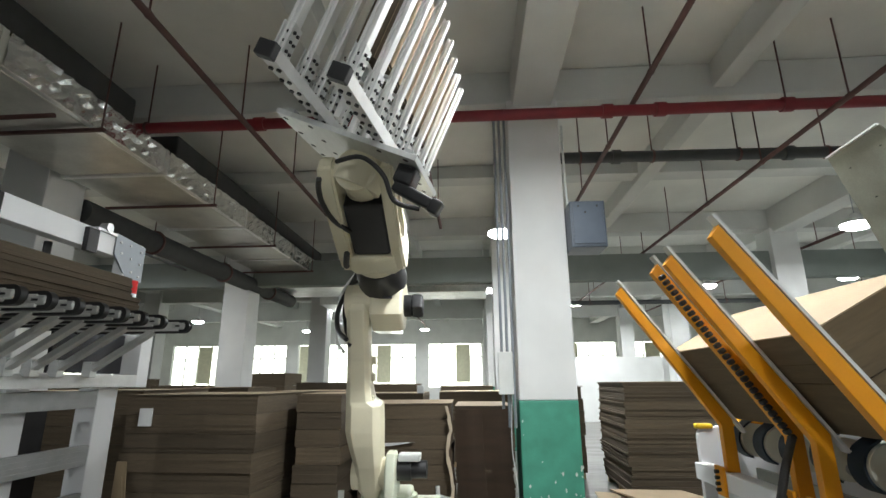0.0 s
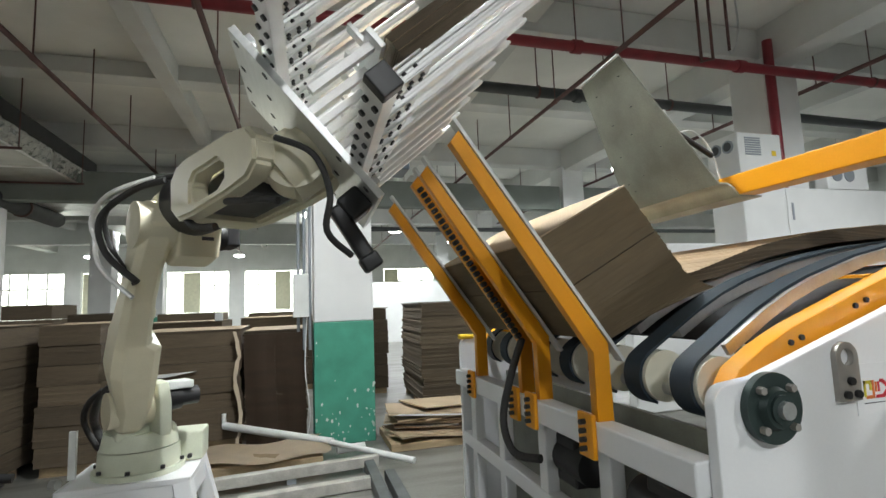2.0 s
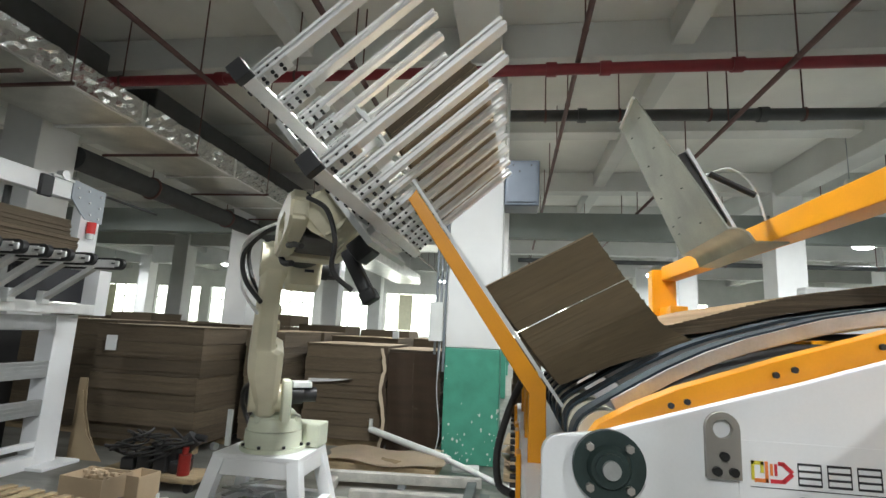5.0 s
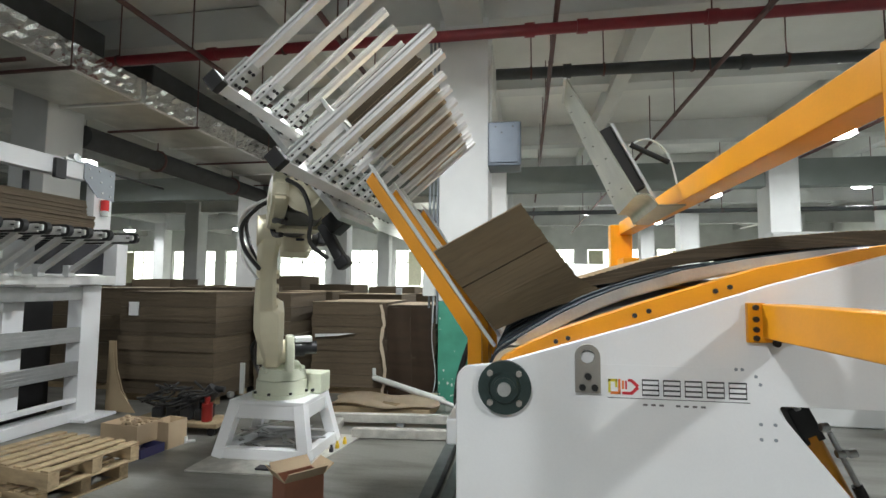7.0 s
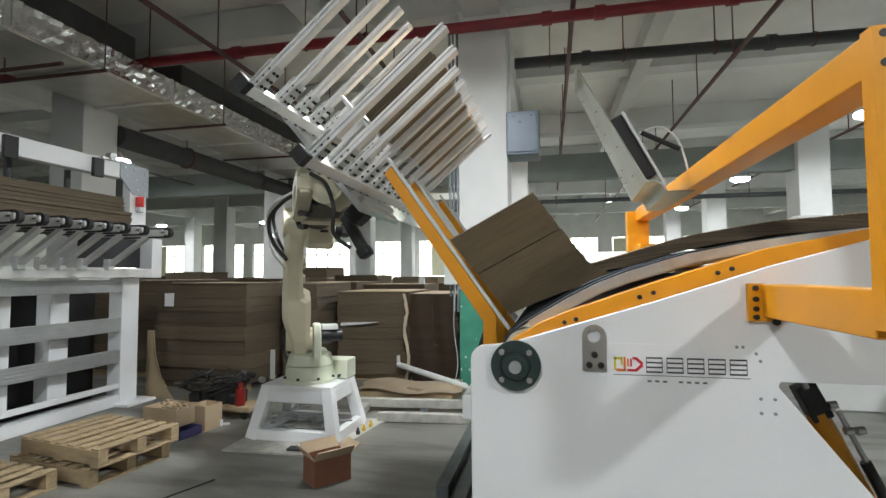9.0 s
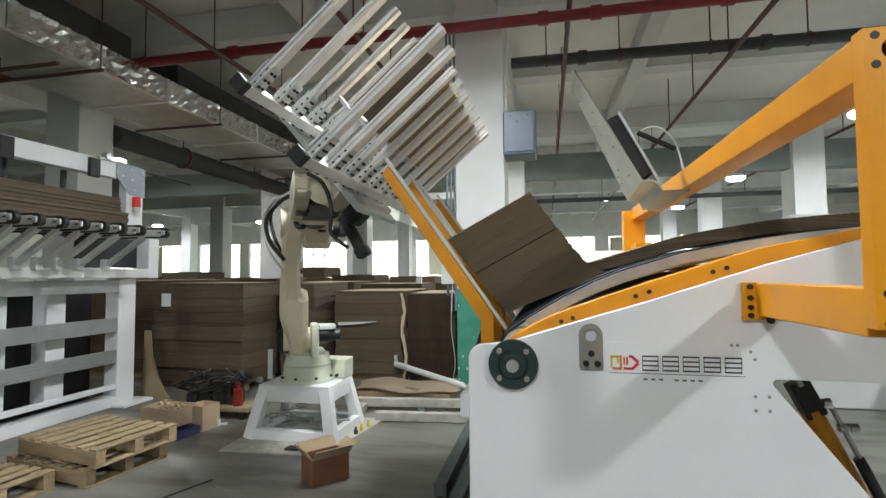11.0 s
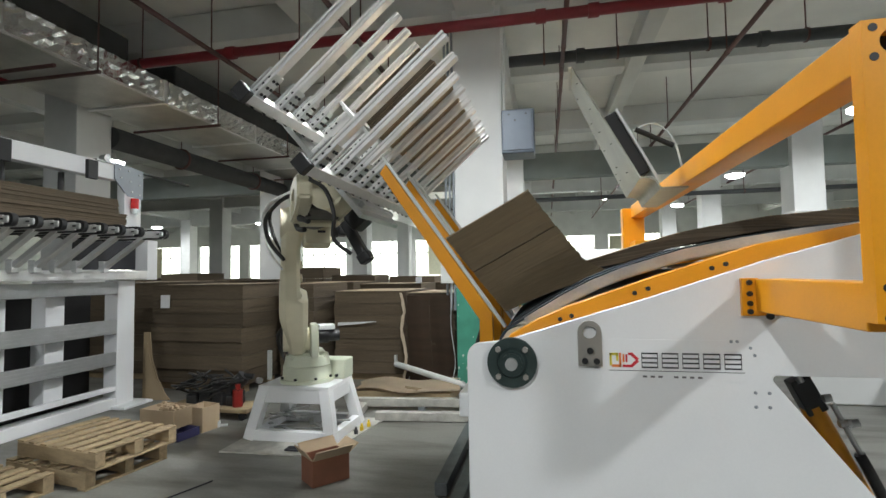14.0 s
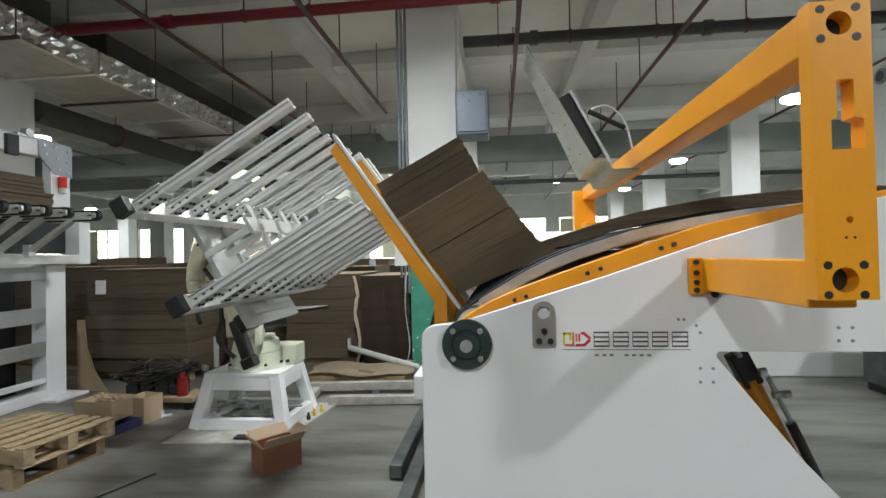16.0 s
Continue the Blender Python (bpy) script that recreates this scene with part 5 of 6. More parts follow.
# light board offcuts heaped on the floor beyond the column
rng = random.Random(21)
t = thing("offcut_heap", (1.8, 4.5, G), "heap of light kraft board offcuts on a pallet", "cardboard")
bm = B()
add_box(bm, (1.36, 4.2, G), (2.4, 4.85, G + 0.06), bevel=0.006)
part("pallet", bm, M_WOOD, t)
for k in range(13):
    bm = B()
    w, d = rng.uniform(0.25, 0.40), rng.uniform(0.18, 0.25)
    m = Matrix.Translation((1.80 + rng.uniform(-0.12, 0.15), 4.5 + rng.uniform(-0.07, 0.07), G + 0.07 + k * 0.018)) @ pose(0, 0, 0, rng.uniform(-3, 3), rng.uniform(-3, 4), rng.uniform(-20, 20))
    add_box(bm, (-w, -d, 0), (w, d, 0.012), m)
    part("offcut", bm, M_PAPER if k % 6 == 4 else M_CARDLIGHT, t)
# anchor plate and oddments below the robot's stand
bm = B()
add_plate(bm, [(-0.52, 2.53), (0.24, 2.56), (0.37, 3.45), (-0.52, 3.46)], G, G + 0.012, axis="z", bevel=0.002)
single("anchor_plate", bm, M_DUSTY, "dusty grey steel anchor plate on the floor", "plate")
bm = B()
for k in range(22):
    x, y = rng.uniform(-0.4, 0.1), rng.uniform(2.9, 3.25)
    a = rng.uniform(0, 3)
    add_bar(bm, (x, y, G + 0.02 + 0.006 * k), (x + 0.2 * math.cos(a), y + 0.2 * math.sin(a), G + 0.02 + 0.006 * k), 0.03, 0.008)
single("scrap_heap", bm, M_STEEL, "heap of grey metal offcuts under the stand", "scrap", kind="stuff")
for x, y in ((0.29, 3.12), (0.31, 3.22), (0.28, 3.03)):
    bm = B()
    add_rod(bm, (x, y, G + 0.012), (x, y, G + 0.04), 0.016, 8)
    add_rod(bm, (x, y, G + 0.04), (x, y, G + 0.062), 0.009, 8)
    single("anchor_bolt", bm, M_YELLOW if y > 3.1 else M_INK, "anchor bolt standing on the grey plate", "bolt", "anchor bolts")
bm = B()
add_box(bm, (-0.07, 2.60, G + 0.012), (0.04, 2.67, G + 0.026), bevel=0.004)
single("hand_tool", bm, M_INK, "dark hand tool on the grey anchor plate", "tool")
bm = B()
add_bar(bm, (-0.25, 2.1, G + 0.003), (-0.6, 1.2, G + 0.003), 0.010, 0.005)
single("floor_cable", bm, M_INK, "thin dark cable along the floor", "cable")

# ---------------------------------------------------------------- robot
BX, BY, BZ = -0.12, 3.04, 0.54
stand = thing("robot_stand", (BX, BY, G), "white welded steel robot stand", "stand")
FOOT = [(-0.45, 2.79), (0.19, 2.80), (0.20, 3.29), (-0.45, 3.29)]
HEAD = [(-0.365, 2.86), (0.115, 2.86), (0.115, 3.23), (-0.365, 3.23)]
bm = B()
add_box(bm, (-0.405, 2.82, BZ - 0.03), (0.155, 3.27, BZ - 0.002), bevel=0.004)
part("top_plate", bm, M_WHITE, stand)
for (fx, fy), (hx, hy) in zip(FOOT, HEAD):
    bm = B()
    add_bar(bm, (fx, fy, G + 0.012), (hx, hy, BZ - 0.025), 0.08, 0.08, (0, 1, 0), bevel=0.005)
    part("leg", bm, M_WHITE, stand)
for k in range(4):
    for z, r, h in ((BZ - 0.078, 0.87, 0.098), (G + 0.05, 0.03, 0.075)):
        a = Vector((*FOOT[k], 0)).lerp(Vector((*HEAD[k], 0)), r)
        b = Vector((*FOOT[(k + 1) % 4], 0)).lerp(Vector((*HEAD[(k + 1) % 4], 0)), r)
        bm = B()
        add_bar(bm, (a.x, a.y, z), (b.x, b.y, z), 0.06, h, bevel=0.005)
        part("rail", bm, M_WHITE, stand)

robot = thing("industrial_robot", (BX, BY, BZ), "cream six-axis industrial robot with a fork gripper", "robot")
L1, L2, SR, SZ, WRIST, OFFSET = 0.946, 0.906, 0.12, 0.33, 0.09, 0.045


def rpart(name, bm, mat, parent, label=""):
    return part(name, bm, mat, parent, label, local=True)


bm = B()
add_rod(bm, (0, 0, 0), (0, 0, 0.025), 0.205, 36)
add_rod(bm, (0, 0, 0.025), (0, 0, 0.12), 0.185, 36, 0.18)
add_box(bm, (0.06, 0.06, 0.0), (0.28, 0.24, 0.15), bevel=0.012)
base = rpart("base", bm, M_BASECREAM, robot, "pale green cast base")
for a in range(0, 360, 45):
    bm = B()
    add_rod(bm, (0.193 * math.cos(radians(a)), 0.193 * math.sin(radians(a)), 0.03), (0.193 * math.cos(radians(a)), 0.193 * math.sin(radians(a)), 0.045), 0.011, 8)
    rpart("bolt", bm, M_BLACK, base)
for x, y in ((0.12, 0.058), (0.22, 0.058)):
    bm = B()
    add_rod(bm, (x, y, 0.03), (x, y - 0.02, 0.03), 0.012, 8)
    rpart("bolt", bm, M_BLACK, base)
bm = B()
add_bar(bm, (-0.25, -0.12, 0.02), (-0.25, -0.12, 0.24), 0.02, 0.03, (1, 0, 0))
rpart("guard_strip", bm, M_FRAME, base)
bm = B()
add_rod(bm, (-0.30, -0.20, 0.03), (-0.27, -0.21, 0.03), 0.022, 12)
rpart("eye_bolt", bm, M_STEEL, base)

# turret: x points along the arm
bm = B()
add_rod(bm, (0, 0, 0.124), (0, 0, 0.20), 0.175, 36, 0.16)
add_box(bm, (-0.13, -0.14, 0.17), (0.12, 0.13, 0.23), bevel=0.02)
add_plate(bm, [(-0.02, 0.2), (0.26, 0.2), (0.25, 0.36), (0.21, 0.44), (0.12, 0.45), (0.06, 0.36)], 0.005, 0.062, bevel=0.012)
turret = rpart("turret", bm, M_BASECREAM, robot, "pale green turning turret")
bm = B()
add_rod(bm, (SR, 0.062, SZ + 0.02), (SR, 0.14, SZ + 0.02), 0.06, 24)
add_rod(bm, (SR, 0.14, SZ + 0.02), (SR, 0.225, SZ + 0.02), 0.047, 20)
rpart("shoulder_motor", bm, M_BLACK, turret, "black shoulder motor")
bm = B()
add_box(bm, (SR - 0.05, 0.068, SZ + 0.065), (SR + 0.06, 0.19, SZ + 0.105), bevel=0.008)
rpart("motor_cover", bm, M_FRAME, turret, "white motor cover")
bm = B()
add_tube(bm, [(-0.18, -0.10, 0.08), (-0.24, -0.14, 0.20), (-0.10, -0.18, 0.30), (0.04, -0.17, 0.42), (0.0, -0.14, 0.26)], 0.02, 8)
rpart("base_cable", bm, M_RUBBER, turret, "black cable loop")
bm = B()
add_tube(bm, [(-0.16, -0.14, 0.10), (-0.20, -0.20, 0.24), (-0.06, -0.21, 0.36), (0.06, -0.15, 0.44)], 0.015, 8)
rpart("base_cable", bm, M_RUBBER, turret, "black cable loops")
bm = B()
add_rod(bm, (SR, -0.125, SZ), (SR, -0.085, SZ), 0.06, 20)
rpart("counter_hub", bm, M_CREAM, turret)

# lower arm: x from shoulder to elbow
bm = B()
add_loft(bm, [(-0.12, -0.125, -0.035, -0.045, 0.04), (-0.07, -0.150, -0.022, -0.085, 0.08), (0.06, -0.165, -0.020, -0.112, 0.092), (0.17, -0.200, -0.020, -0.116, 0.097), (0.24, -0.218, -0.020, -0.113, 0.105), (0.375, -0.218, -0.024, -0.096, 0.112), (0.40, -0.217, -0.072, -0.09, 0.112), (0.46, -0.216, -0.080, -0.085, 0.085), (0.62, -0.214, -0.088, -0.078, 0.063), (0.78, -0.214, -0.092, -0.09, 0.065), (0.90, -0.213, -0.082, -0.105, 0.088), (1.0, -0.205, -0.080, -0.09, 0.09), (1.045, -0.190, -0.095, -0.05, 0.05)], 0.2)
bmesh.ops.bevel(bm, geom=bm.edges[:], offset=0.004, segments=1, affect="EDGES")
lower = rpart("lower_arm", bm, M_CREAM, robot, "cream curved lower arm")
for k, x in enumerate((0.24, 0.36, 0.45)):
    bm = B()
    add_box(bm, (x + 0.14, -0.094, -0.05 + 0.03 * k), (x + 0.185, -0.066, 0.0 + 0.03 * k), bevel=0.006)
    rpart("boss", bm, M_CREAM, lower)
bm = B()
add_rod(bm, (0, -0.185, 0), (0, 0.004, 0), 0.085, 28)
rpart("shoulder_hub", bm, M_CREAM, lower)

# upper arm: x from elbow to wrist
bm = B()
add_rod(bm, (0, -0.222, 0), (0, -0.04, 0), 0.100, 32)
add_plate(bm, [(-0.14, -0.10), (-0.13, 0.14), (0.10, 0.17), (0.11, -0.02), (0.07, -0.14), (-0.06, -0.16)], -0.077, 0.108, bevel=0.02)
add_rod(bm, (-0.08, -0.015, 0.08), (0.12, -0.015, 0.09), 0.128, 28, 0.122)
upper = rpart("elbow_housing", bm, M_CREAM, robot, "cream elbow housing")
for z in (-0.005, 0.045):
    bm = B()
    add_box(bm, (0.093 + 0.3 * (z + 0.12), 0.005, z - 0.075), (0.100 + 0.3 * (z + 0.12), 0.055, z - 0.06), bevel=0.001)
    rpart("slot", bm, M_INK, upper, "dark slot")
bm = B()
add_rod(bm, (0.10, -0.015, 0.085), (0.29, -0.015, 0.066), 0.140, 28, 0.134)
rpart("boot", bm, M_BLACK, upper, "black ring cover")
bm = B()
add_rod(bm, (0.0, 0.109, -0.03), (0.0, 0.15, -0.03), 0.062, 20)
add_box(bm, (-0.05, 0.15, -0.08), (0.05, 0.215, 0.02), bevel=0.012)
rpart("elbow_motor", bm, M_BLACK, upper, "black elbow motor")
bm = B()
add_rod(bm, (0.23, -0.015, 0.07), (0.42, -0.01, 0.05), 0.13, 28, 0.12)
add_loft(bm, [(0.30, -0.15, 0.13, -0.05, 0.135), (0.36, -0.172, 0.148, -0.082, 0.152), (0.43, -0.172, 0.148, -0.084, 0.152), (0.45, -0.165, 0.14, -0.075, 0.145)], 0.22)
fore = rpart("forearm", bm, M_CREAM, upper, "cream forearm tube")
for sd in (-1, 1):
    ring = [(0.30, -0.02), (0.30, 0.10), (0.36, 0.142), (0.44, 0.150), (0.78, 0.12), (0.93, 0.09), (0.985, 0.035), (0.98, -0.04), (0.92, -0.078), (0.78, -0.085), (0.5, -0.082), (0.36, -0.07)]
    hole = [(0.49, -0.03), (0.49, 0.035), (0.53, 0.06), (0.72, 0.05), (0.77, 0.02), (0.77, -0.025), (0.72, -0.048), (0.53, -0.045)]
    bm = B()
    loops = []
    for y in ((-0.178, -0.105) if sd < 0 else (0.092, 0.152)):
        loops.append([[bm.verts.new((x, y, z)) for x, z in pts] for pts in (ring, hole)])
        for lp in loops[-1]:
            for q in range(len(lp)):
                bm.edges.new((lp[q], lp[(q + 1) % len(lp)]))
        vs = set(loops[-1][0]) | set(loops[-1][1])
        bmesh.ops.triangle_fill(bm, use_beauty=True, edges=[e for e in bm.edges if e.verts[0] in vs and e.verts[1] in vs])
    for k in range(2):
        a, b = loops[0][k], loops[1][k]
        for q in range(len(a)):
            bm.faces.new((a[q], a[(q + 1) % len(a)], b[(q + 1) % len(a)], b[q]))
    bmesh.ops.recalc_face_normals(bm, faces=bm.faces[:])
    bmesh.ops.bevel(bm, geom=[e for e in bm.edges if len(e.link_faces) == 2 and e.calc_face_angle() > 0.8], offset=0.012, segments=2, affect="EDGES")
    rpart("fork_cheek", bm, M_CREAM, upper, "cream fork cheek with an opening")
bm = B()
add_rod(bm, (0.46, -0.01, 0.062), (0.82, -0.01, 0.052), 0.085, 24)
rpart("drum", bm, M_CREAM, upper, "cream motor drum in the fork")
bm = B()
add_box(bm, (0.45, -0.102, -0.062), (0.78, 0.09, 0.075), bevel=0.02)
rpart("fork_motor", bm, M_BLACK, upper, "black motor between the fork")
bm = B()
add_bar(bm, (0.44, -0.142, 0.157), (0.79, -0.142, 0.124), 0.022, 0.010)
rpart("edge_strip", bm, M_BLACK, upper, "black edge strip")
for k, pts in enumerate(([(-0.02, -0.20, -0.24), (-0.12, -0.29, -0.10), (-0.12, -0.31, 0.05), (0.0, -0.22, 0.15), (0.14, -0.14, 0.165)], [(-0.08, -0.19, -0.24), (-0.18, -0.26, -0.05), (-0.14, -0.28, 0.10), (0.02, -0.18, 0.18), (0.18, -0.10, 0.18)], [(-0.10, -0.22, -0.20), (-0.20, -0.32, 0.02), (-0.08, -0.29, 0.14), (0.08, -0.16, 0.19)], [(-0.05, -0.21, -0.30), (-0.18, -0.30, -0.14), (-0.20, -0.30, 0.03), (-0.06, -0.24, 0.16), (0.10, -0.12, 0.18)])):
    bm = B()
    add_tube(bm, pts, (0.014, 0.012, 0.013, 0.010)[k], 8)
    rpart("cable", bm, M_FOIL if k > 1 else M_RUBBER, upper, "wrapped cable loop")
bm = B()
add_tube(bm, [(0.30, -0.02, 0.18), (0.33, -0.12, 0.13), (0.35, -0.15, 0.0), (0.42, -0.14, -0.10), (0.54, -0.11, -0.13)], 0.015, 8)
rpart("dress_hose", bm, M_RUBBER, upper, "black dress hose")
bm = B()
add_tube(bm, [(0.62, -0.09, -0.06), (0.72, -0.145, -0.09), (0.86, -0.16, -0.13), (0.96, -0.15, -0.15), (1.02, -0.13, -0.17)], 0.012, 8)
rpart("dress_hose", bm, M_RUBBER, upper, "black dress hose")
bm = B()
add_box(bm, (0.10, -0.07, 0.20), (0.18, 0.0, 0.25), bevel=0.006)
rpart("hose_clamp", bm, M_FRAME, upper, "white hose clamp")

# wrist: x along the tool
bm = B()
add_rod(bm, (0, -0.082, 0), (0, 0.082, 0), 0.095, 28)
add_rod(bm, (-0.06, 0, 0), (0.05, 0, 0), 0.112, 32)
add_rod(bm, (0.05, 0, 0), (0.0785, 0, 0), 0.095, 32)
wrist = rpart("wrist", bm, M_CREAM, robot, "cream wrist with a tool flange")

# tool plate: x along the fork, y along the bars, z across the opening
bm = B()
add_box(bm, (-0.012, -0.24, -0.33), (0.012, 0.26, 0.31), bevel=0.002)
tool = rpart("tool_plate", bm, M_ALUPLATE, robot, "drilled aluminium tool plate")
for y in (-0.20, -0.05, 0.1, 0.22):
    for z in (-0.28, -0.16, 0.16, 0.28):
        bm = B()
        add_rod(bm, (-0.0135, y, z), (-0.0118, y, z), 0.012, 10)
        rpart("drilled_hole", bm, M_INK, tool)
bm = B()
add_box(bm, (0.012, -0.2, -0.29), (0.04, 0.2, -0.26), bevel=0.003)
add_box(bm, (0.012, -0.2, 0.26), (0.04, 0.2, 0.29), bevel=0.003)
add_box(bm, (0.012, -0.03, -0.26), (0.03, 0.03, 0.26), bevel=0.003)
rpart("slide_rail", bm, M_STEEL, tool, "bright slide rails")
bm = B()
add_box(bm, (-0.095, -0.16, -0.325), (-0.014, -0.05, -0.24), bevel=0.012)
add_bar(bm, (-0.105, -0.12, -0.25), (-0.135, -0.13, -0.44), 0.05, 0.056, (0, 1, 0), bevel=0.012)
add_bar(bm, (-0.133, -0.13, -0.425), (-0.140, -0.13, -0.475), 0.062, 0.066, (0, 1, 0), bevel=0.01)
rpart("drive_motor", bm, M_BLACK, tool, "black drive motor under the plate")
bm = B()
add_tube(bm, [(-0.10, -0.14, 0.02), (-0.06, -0.20, -0.10), (-0.10, -0.21, -0.22), (-0.18, -0.19, -0.30), (-0.17, -0.16, -0.40)], 0.010, 8)
rpart("tool_hose", bm, M_RUBBER, tool, "black tool hose")
# pusher comb between the forks
bm = B()
add_box(bm, (0.262, -0.34, -0.02), (0.280, 0.56, 0.05), bevel=0.002)
push = rpart("pusher_bar", bm, M_ALUPLATE, tool, "aluminium pusher bar")
for k in range(6):
    y = -0.30 + k * 0.155
    bm = B()
    add_box(bm, (0.03, y - 0.013, 0.0), (0.262, y + 0.013, 0.028), bevel=0.003)
    rpart("pusher_rod", bm, M_ALU, tool)
    bm = B()
    add_box(bm, (0.262, y + 0.03, -0.11), (0.276, y + 0.07, 0.12), bevel=0.002)
    rpart("pusher_finger", bm, M_ALUPLATE, tool)

TINES = [-0.61, -0.44, -0.30, -0.165, -0.02, 0.13, 0.29, 0.45, 0.61]


def fork(s):
    """One comb; its own origin lies in the middle of the gripper, s says on which side its bar is."""
    bm = B()
    add_box(bm, (0.03, -0.66, -0.03), (0.075, 0.68, 0.03), bevel=0.003)
    f = rpart("fork", bm, M_ALU, robot, "aluminium fork comb with long tines")
    bm = B()
    add_box(bm, (0.024, -0.695, -0.033), (0.081, -0.66, 0.033), bevel=0.004)
    rpart("end_cap", bm, M_BLACK, f, "black end cap")
    bm = B()
    add_box(bm, (0.012, -0.2, -0.02), (0.03, 0.2, 0.02))
    rpart("slide_shoe", bm, M_STEEL, f)
    for k, y in enumerate(TINES):
        w = 0.021 if k < 2 else 0.015
        ln = 0.745 if k < 2 else 0.718
        bm = B()
        for d in (-1, 1):
            add_box(bm, (0.075, y - w, d * 0.010 - 0.006), (ln, y + w, d * 0.010 + 0.006), bevel=0.003)
        add_box(bm, (0.076, y - w * 0.6, -0.008), (ln - 0.004, y + w * 0.6, 0.008))
        t = rpart("tine", bm, M_ALU, f, "grooved aluminium tine")
        for q in (0.09, 0.125, 0.16):
            for d in (-1, 1):
                bm = B()
                add_rod(bm, (q, y + d * w * 0.55, -0.028), (q, y + d * w * 0.55, 0.0285), 0.0065, 8)
                rpart("bolt", bm, M_BLACK, f)
        bm = B()
        add_box(bm, (0.07, y - w - 0.008, -0.022), (0.19, y + w + 0.008, -0.0165), bevel=0.002)
        add_box(bm, (0.07, y - w - 0.008, 0.0165), (0.19, y + w + 0.008, 0.022), bevel=0.002)
        rpart("splice_plate", bm, M_ALUPLATE, f)
    for y in np.linspace(-0.6, 0.62, 16):
        for z in (-0.016, 0.016):
            bm = B()
            add_rod(bm, (0.03, y, z), (0.022, y, z), 0.009, 8)
            rpart("bolt", bm, M_BLACK, f)
    return f


fork_hi, fork_lo = fork(1), fork(-1)

load = thing("carried_boards", (0, 0, G), "bundle of brown board held between the gripper's forks", "cardboard stack")
bm = B()
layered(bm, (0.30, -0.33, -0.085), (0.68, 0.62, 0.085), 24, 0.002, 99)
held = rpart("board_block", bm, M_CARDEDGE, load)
# broad faces get a kraft darkened for the shadow they hang in
held.data.materials.append(M_KRAFT)
for face in held.data.polygons:
    if abs(face.normal.z) > 0.9:
        face.material_index = 1

# ---------------------------------------------------------------- motion of the robot and its load
# seconds, middle of the tool plate, direction of the tines, direction of the bars, half opening
TOOL = [
    (0.0, (-0.112, 1.982, 2.353), (0.392, -0.097, 0.915), (0.076, 0.994, 0.073), 0.135),
    (0.2, (0.078, 1.985, 2.305), (0.444, -0.105, 0.887), (0.10, 0.992, 0.06), 0.135),
    (0.5, (0.369, 1.99, 2.20), (0.514, -0.092, 0.853), (0.110, 0.992, 0.033), 0.135),
    (1.0, (0.745, 1.767, 1.905), (0.725, -0.070, 0.681), (0.080, 0.995, 0.020), 0.140),
    (1.5, (0.687, 1.765, 1.881), (0.758, -0.008, 0.652), (0.027, 0.999, -0.019), 0.180),
    (2.2, (0.687, 1.765, 1.881), (0.758, -0.008, 0.652), (0.027, 0.999, -0.019), 0.193),
    (13.9, (0.687, 1.765, 1.881), (0.758, -0.008, 0.652), (0.027, 0.999, -0.019), 0.193),
    (14.2, (0.776, 1.813, 1.733), (0.764, -0.008, 0.645), (0.0, 1.0, 0.005), 0.193),
    (14.5, (0.838, 1.84, 1.591), (0.784, 0.021, 0.62), (-0.024, 1.0, -0.004), 0.205),
    (14.8, (0.868, 1.841, 1.508), (0.786, -0.015, 0.618), (0.007, 1.0, 0.015), 0.207),
    (15.0, (0.778, 1.840, 1.455), (0.806, -0.02, 0.589), (0.02, 0.999, 0.02), 0.205),
    (15.2, (0.655, 1.809, 1.352), (0.827, -0.012, 0.562), (0.014, 1.0, 0.003), 0.207),
    (15.5, (0.491, 1.772, 1.259), (0.848, 0.009, 0.53), (0.0, 1.0, -0.015), 0.21),
    (16.0, (0.467, 1.75, 1.333), (0.862, -0.009, 0.507), (0.008, 1.0, 0.005), 0.20),
]
DROPPED = tilted((0.942, 1.75, 1.446), 36)
SETTLED = tilted((1.0, 1.75, 1.413), 28)


def tool_at(t):
    """The gripper's frame and half opening at t, eased between its stations."""
    ts = [r[0] for r in TOOL]
    v = np.array([[*r[1], *r[2], *r[3], r[4]] for r in TOOL])
    d = np.diff(v, axis=0) / np.diff(ts)[:, None]
    m = np.zeros_like(v)
    for i in range(1, len(ts) - 1):
        m[i] = np.where(d[i - 1] * d[i] > 0, 2 * d[i - 1] * d[i] / np.where(d[i - 1] + d[i] == 0, 1, d[i - 1] + d[i]), 0)
    m[0], m[-1] = d[0], d[-1] * 0.3
    i = min(max(int(np.searchsorted(ts, t, side="right")) - 1, 0), len(ts) - 2)
    h = ts[i + 1] - ts[i]
    s = (t - ts[i]) / h
    q = (2 * s**3 - 3 * s**2 + 1) * v[i] + (s**3 - 2 * s**2 + s) * h * m[i] + (3 * s**2 - 2 * s**3) * v[i + 1] + (s**3 - s**2) * h * m[i + 1]
    x = Vector(q[3:6]).normalized()
    y = Vector(q[6:9])
    y = (y - x * y.dot(x)).normalized()
    return frame_of(Vector(q[:3]), x, y), float(q[9])


def frame_of(origin, x, y):
    z = x.cross(y)
    m = Matrix((x, y, z)).transposed().to_4x4()
    m.translation = origin
    return m


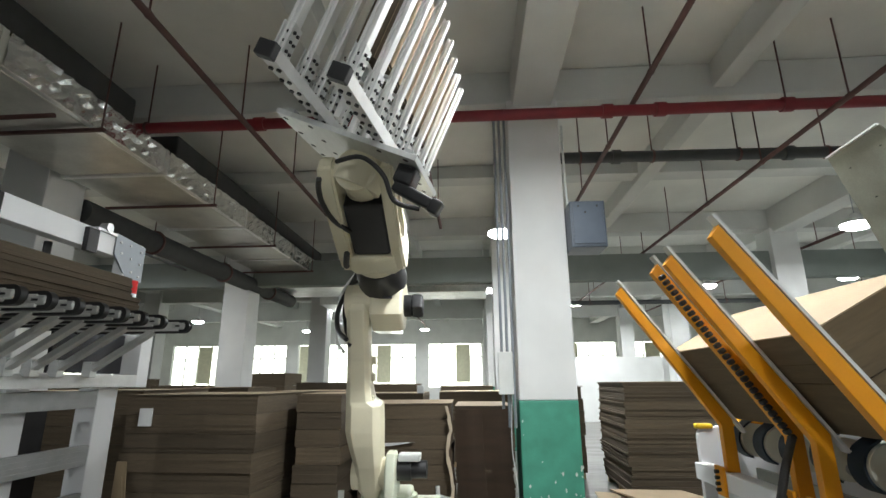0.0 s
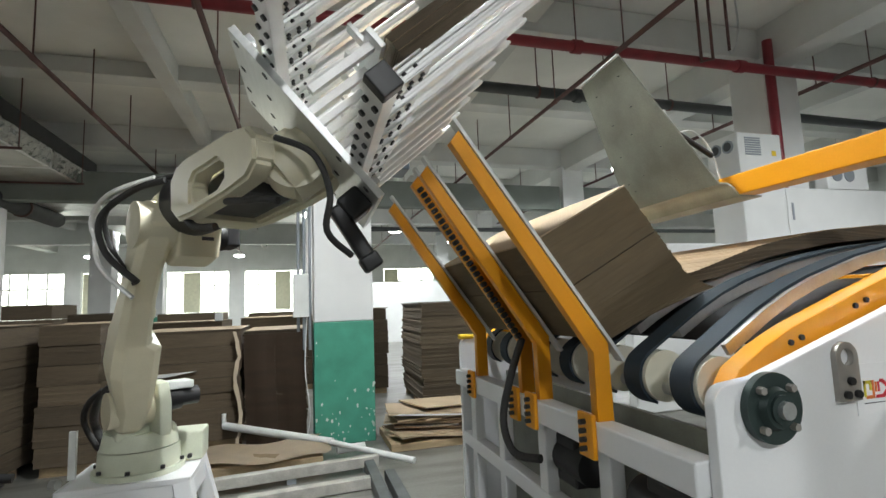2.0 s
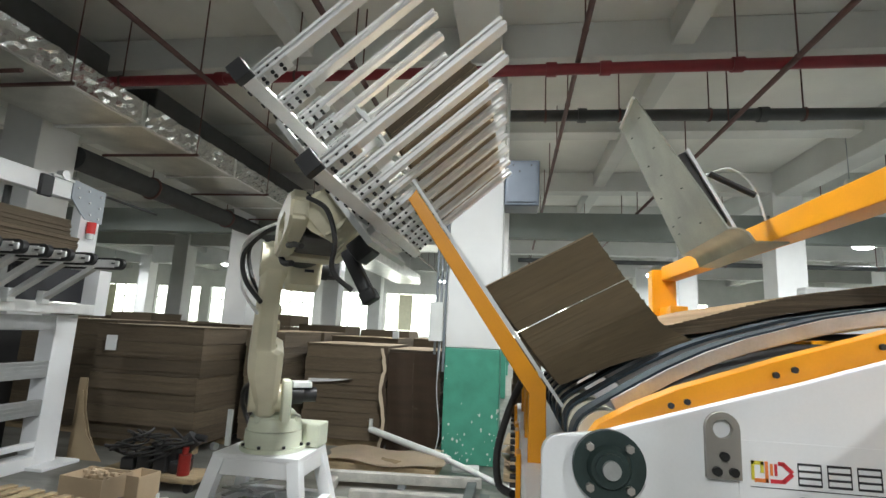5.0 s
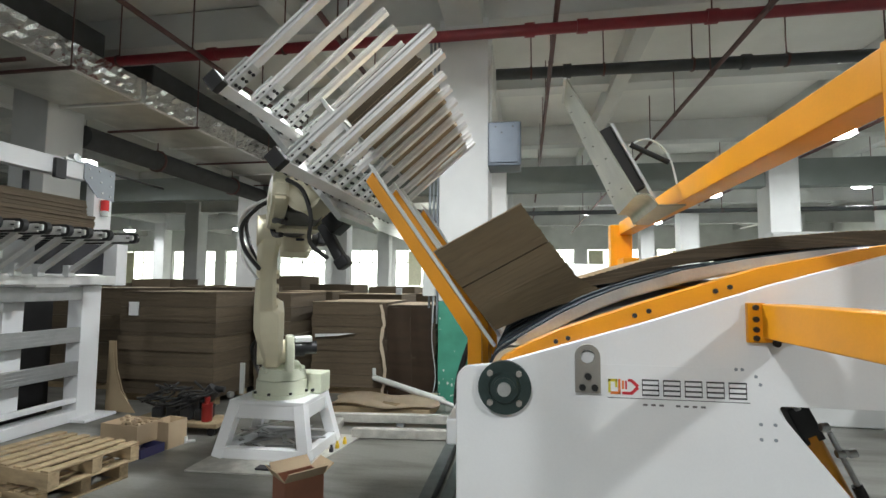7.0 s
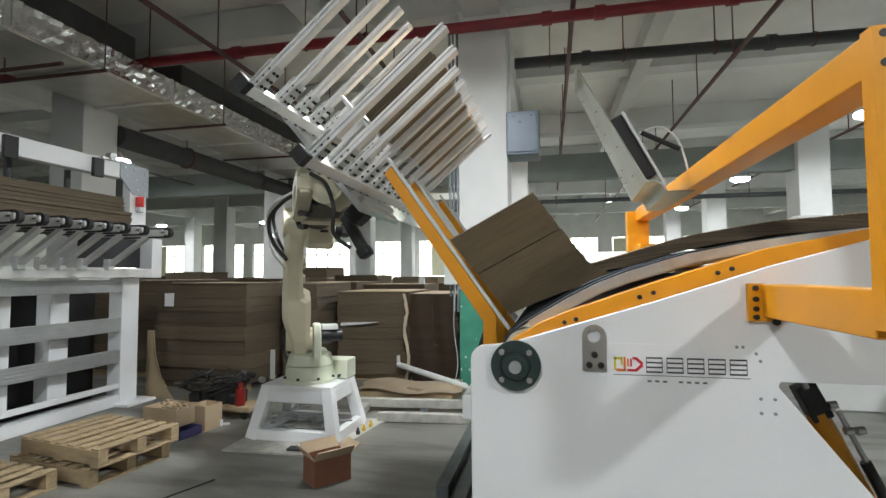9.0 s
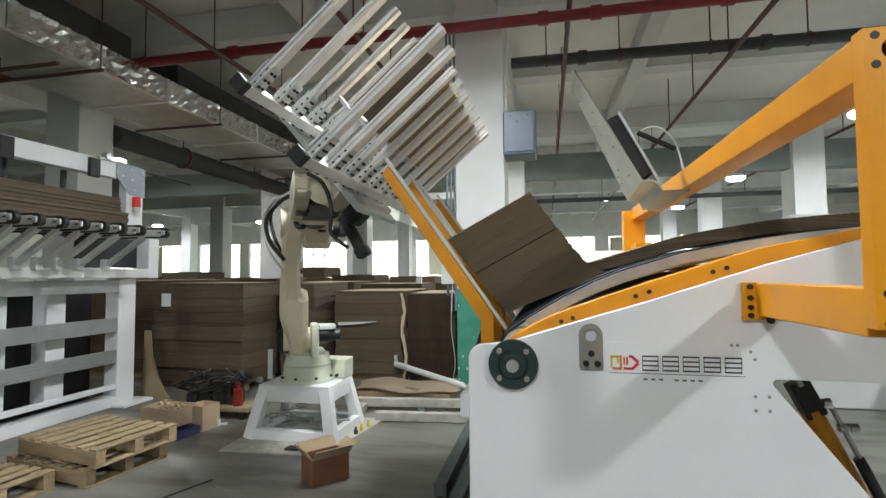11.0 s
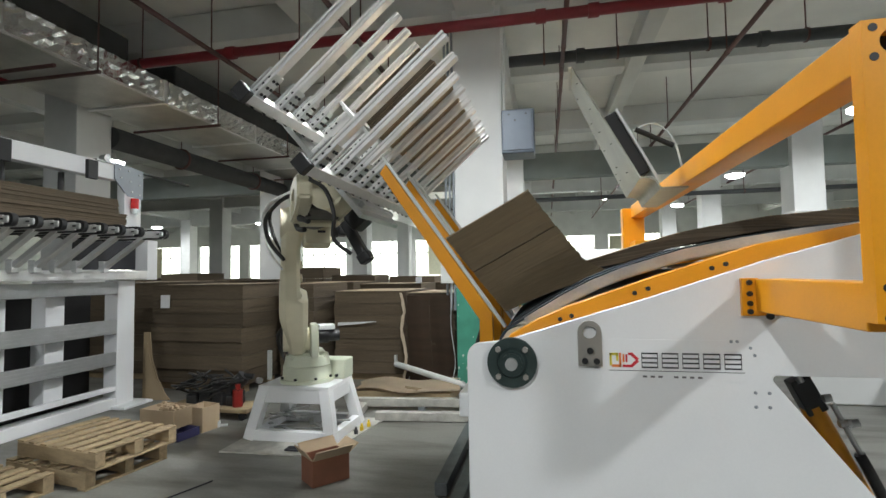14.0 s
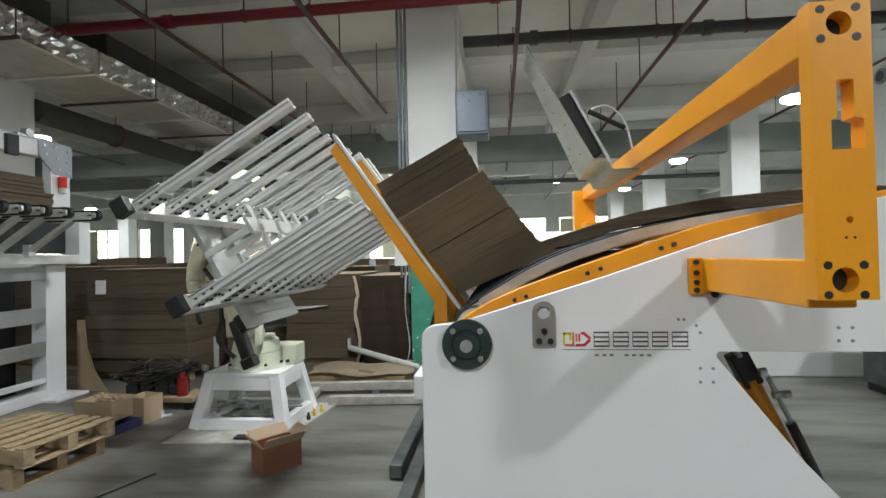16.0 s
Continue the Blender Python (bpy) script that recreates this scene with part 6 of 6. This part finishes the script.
def joints(t):
    """All moving parts' poses in the robot's own space."""
    g, half = tool_at(t)
    g = Matrix.Translation((-BX, -BY, -BZ)) @ g
    x = g.col[0].to_3d()
    w = g.translation - x * WRIST - g.col[2].to_3d() * OFFSET
    ahead = Vector((w.x, w.y, 0)).normalized()
    side = Vector((0, 0, 1)).cross(ahead)
    sh = ahead * SR + Vector((0, 0, SZ))
    to = w - sh
    n = min(to.length, L1 + L2 - 0.001)
    a = math.acos((L1 * L1 + n * n - L2 * L2) / (2 * L1 * n))
    lift = math.atan2(to.z, to.dot(ahead)) + a
    el = sh + L1 * (ahead * math.cos(lift) + Vector((0, 0, 1)) * math.sin(lift))
    return {
        "turret": frame_of(Vector((0, 0, 0)), ahead, side),
        "lower": frame_of(sh, (el - sh).normalized(), side),
        "upper": frame_of(el, (w - el).normalized(), side),
        "wrist": frame_of(w, x, g.col[1].to_3d()),
        "tool": g,
        "hi": g @ Matrix.Translation((0, 0, half)),
        "lo": g @ Matrix.Translation((0, 0, -half)),
    }


def load_at(t):
    """Held by the forks, then left on the arms, then tipped onto the pile."""
    def held(s):
        g, half = tool_at(s)
        return g @ Matrix.Translation((0.0, 0, -half + 0.112))

    def between(a, b, s):
        s = min(max(s, 0.0), 1.0)
        s = s * s * (3 - 2 * s)
        return Matrix.LocRotScale(a.translation.lerp(b.translation, s), a.to_quaternion().slerp(b.to_quaternion(), s), None)

    if t <= 14.5:
        return held(t)
    if t <= 14.85:
        return between(held(14.5), DROPPED, (t - 14.5) / 0.35)
    return between(DROPPED, SETTLED, (t - 15.15) / 0.3)


def motions():
    times = [k * 0.1 for k in range(0, 23)] + [13.8] + [13.9 + k * 0.1 for k in range(0, 22)]
    rows = {k: [] for k in ("turret", "lower", "upper", "wrist", "tool", "hi", "lo")}
    for t in times:
        for k, m in joints(t).items():
            rows[k].append((t, m))
    def in_metres(rows):
        return [(t, Matrix.LocRotScale(m.translation * UNIT, m.to_quaternion(), None)) for t, m in rows]

    walk(turret, in_metres(rows["turret"]))
    walk(lower, in_metres(rows["lower"]))
    walk(upper, in_metres(rows["upper"]))
    walk(wrist, in_metres(rows["wrist"]))
    walk(tool, in_metres(rows["tool"]))
    walk(fork_hi, in_metres(rows["hi"]))
    walk(fork_lo, in_metres(rows["lo"]))
    walk(load, [(t, Matrix.LocRotScale(U @ m.translation, m.to_quaternion(), None)) for t, m in ((t, load_at(t)) for t in times)])


motions()
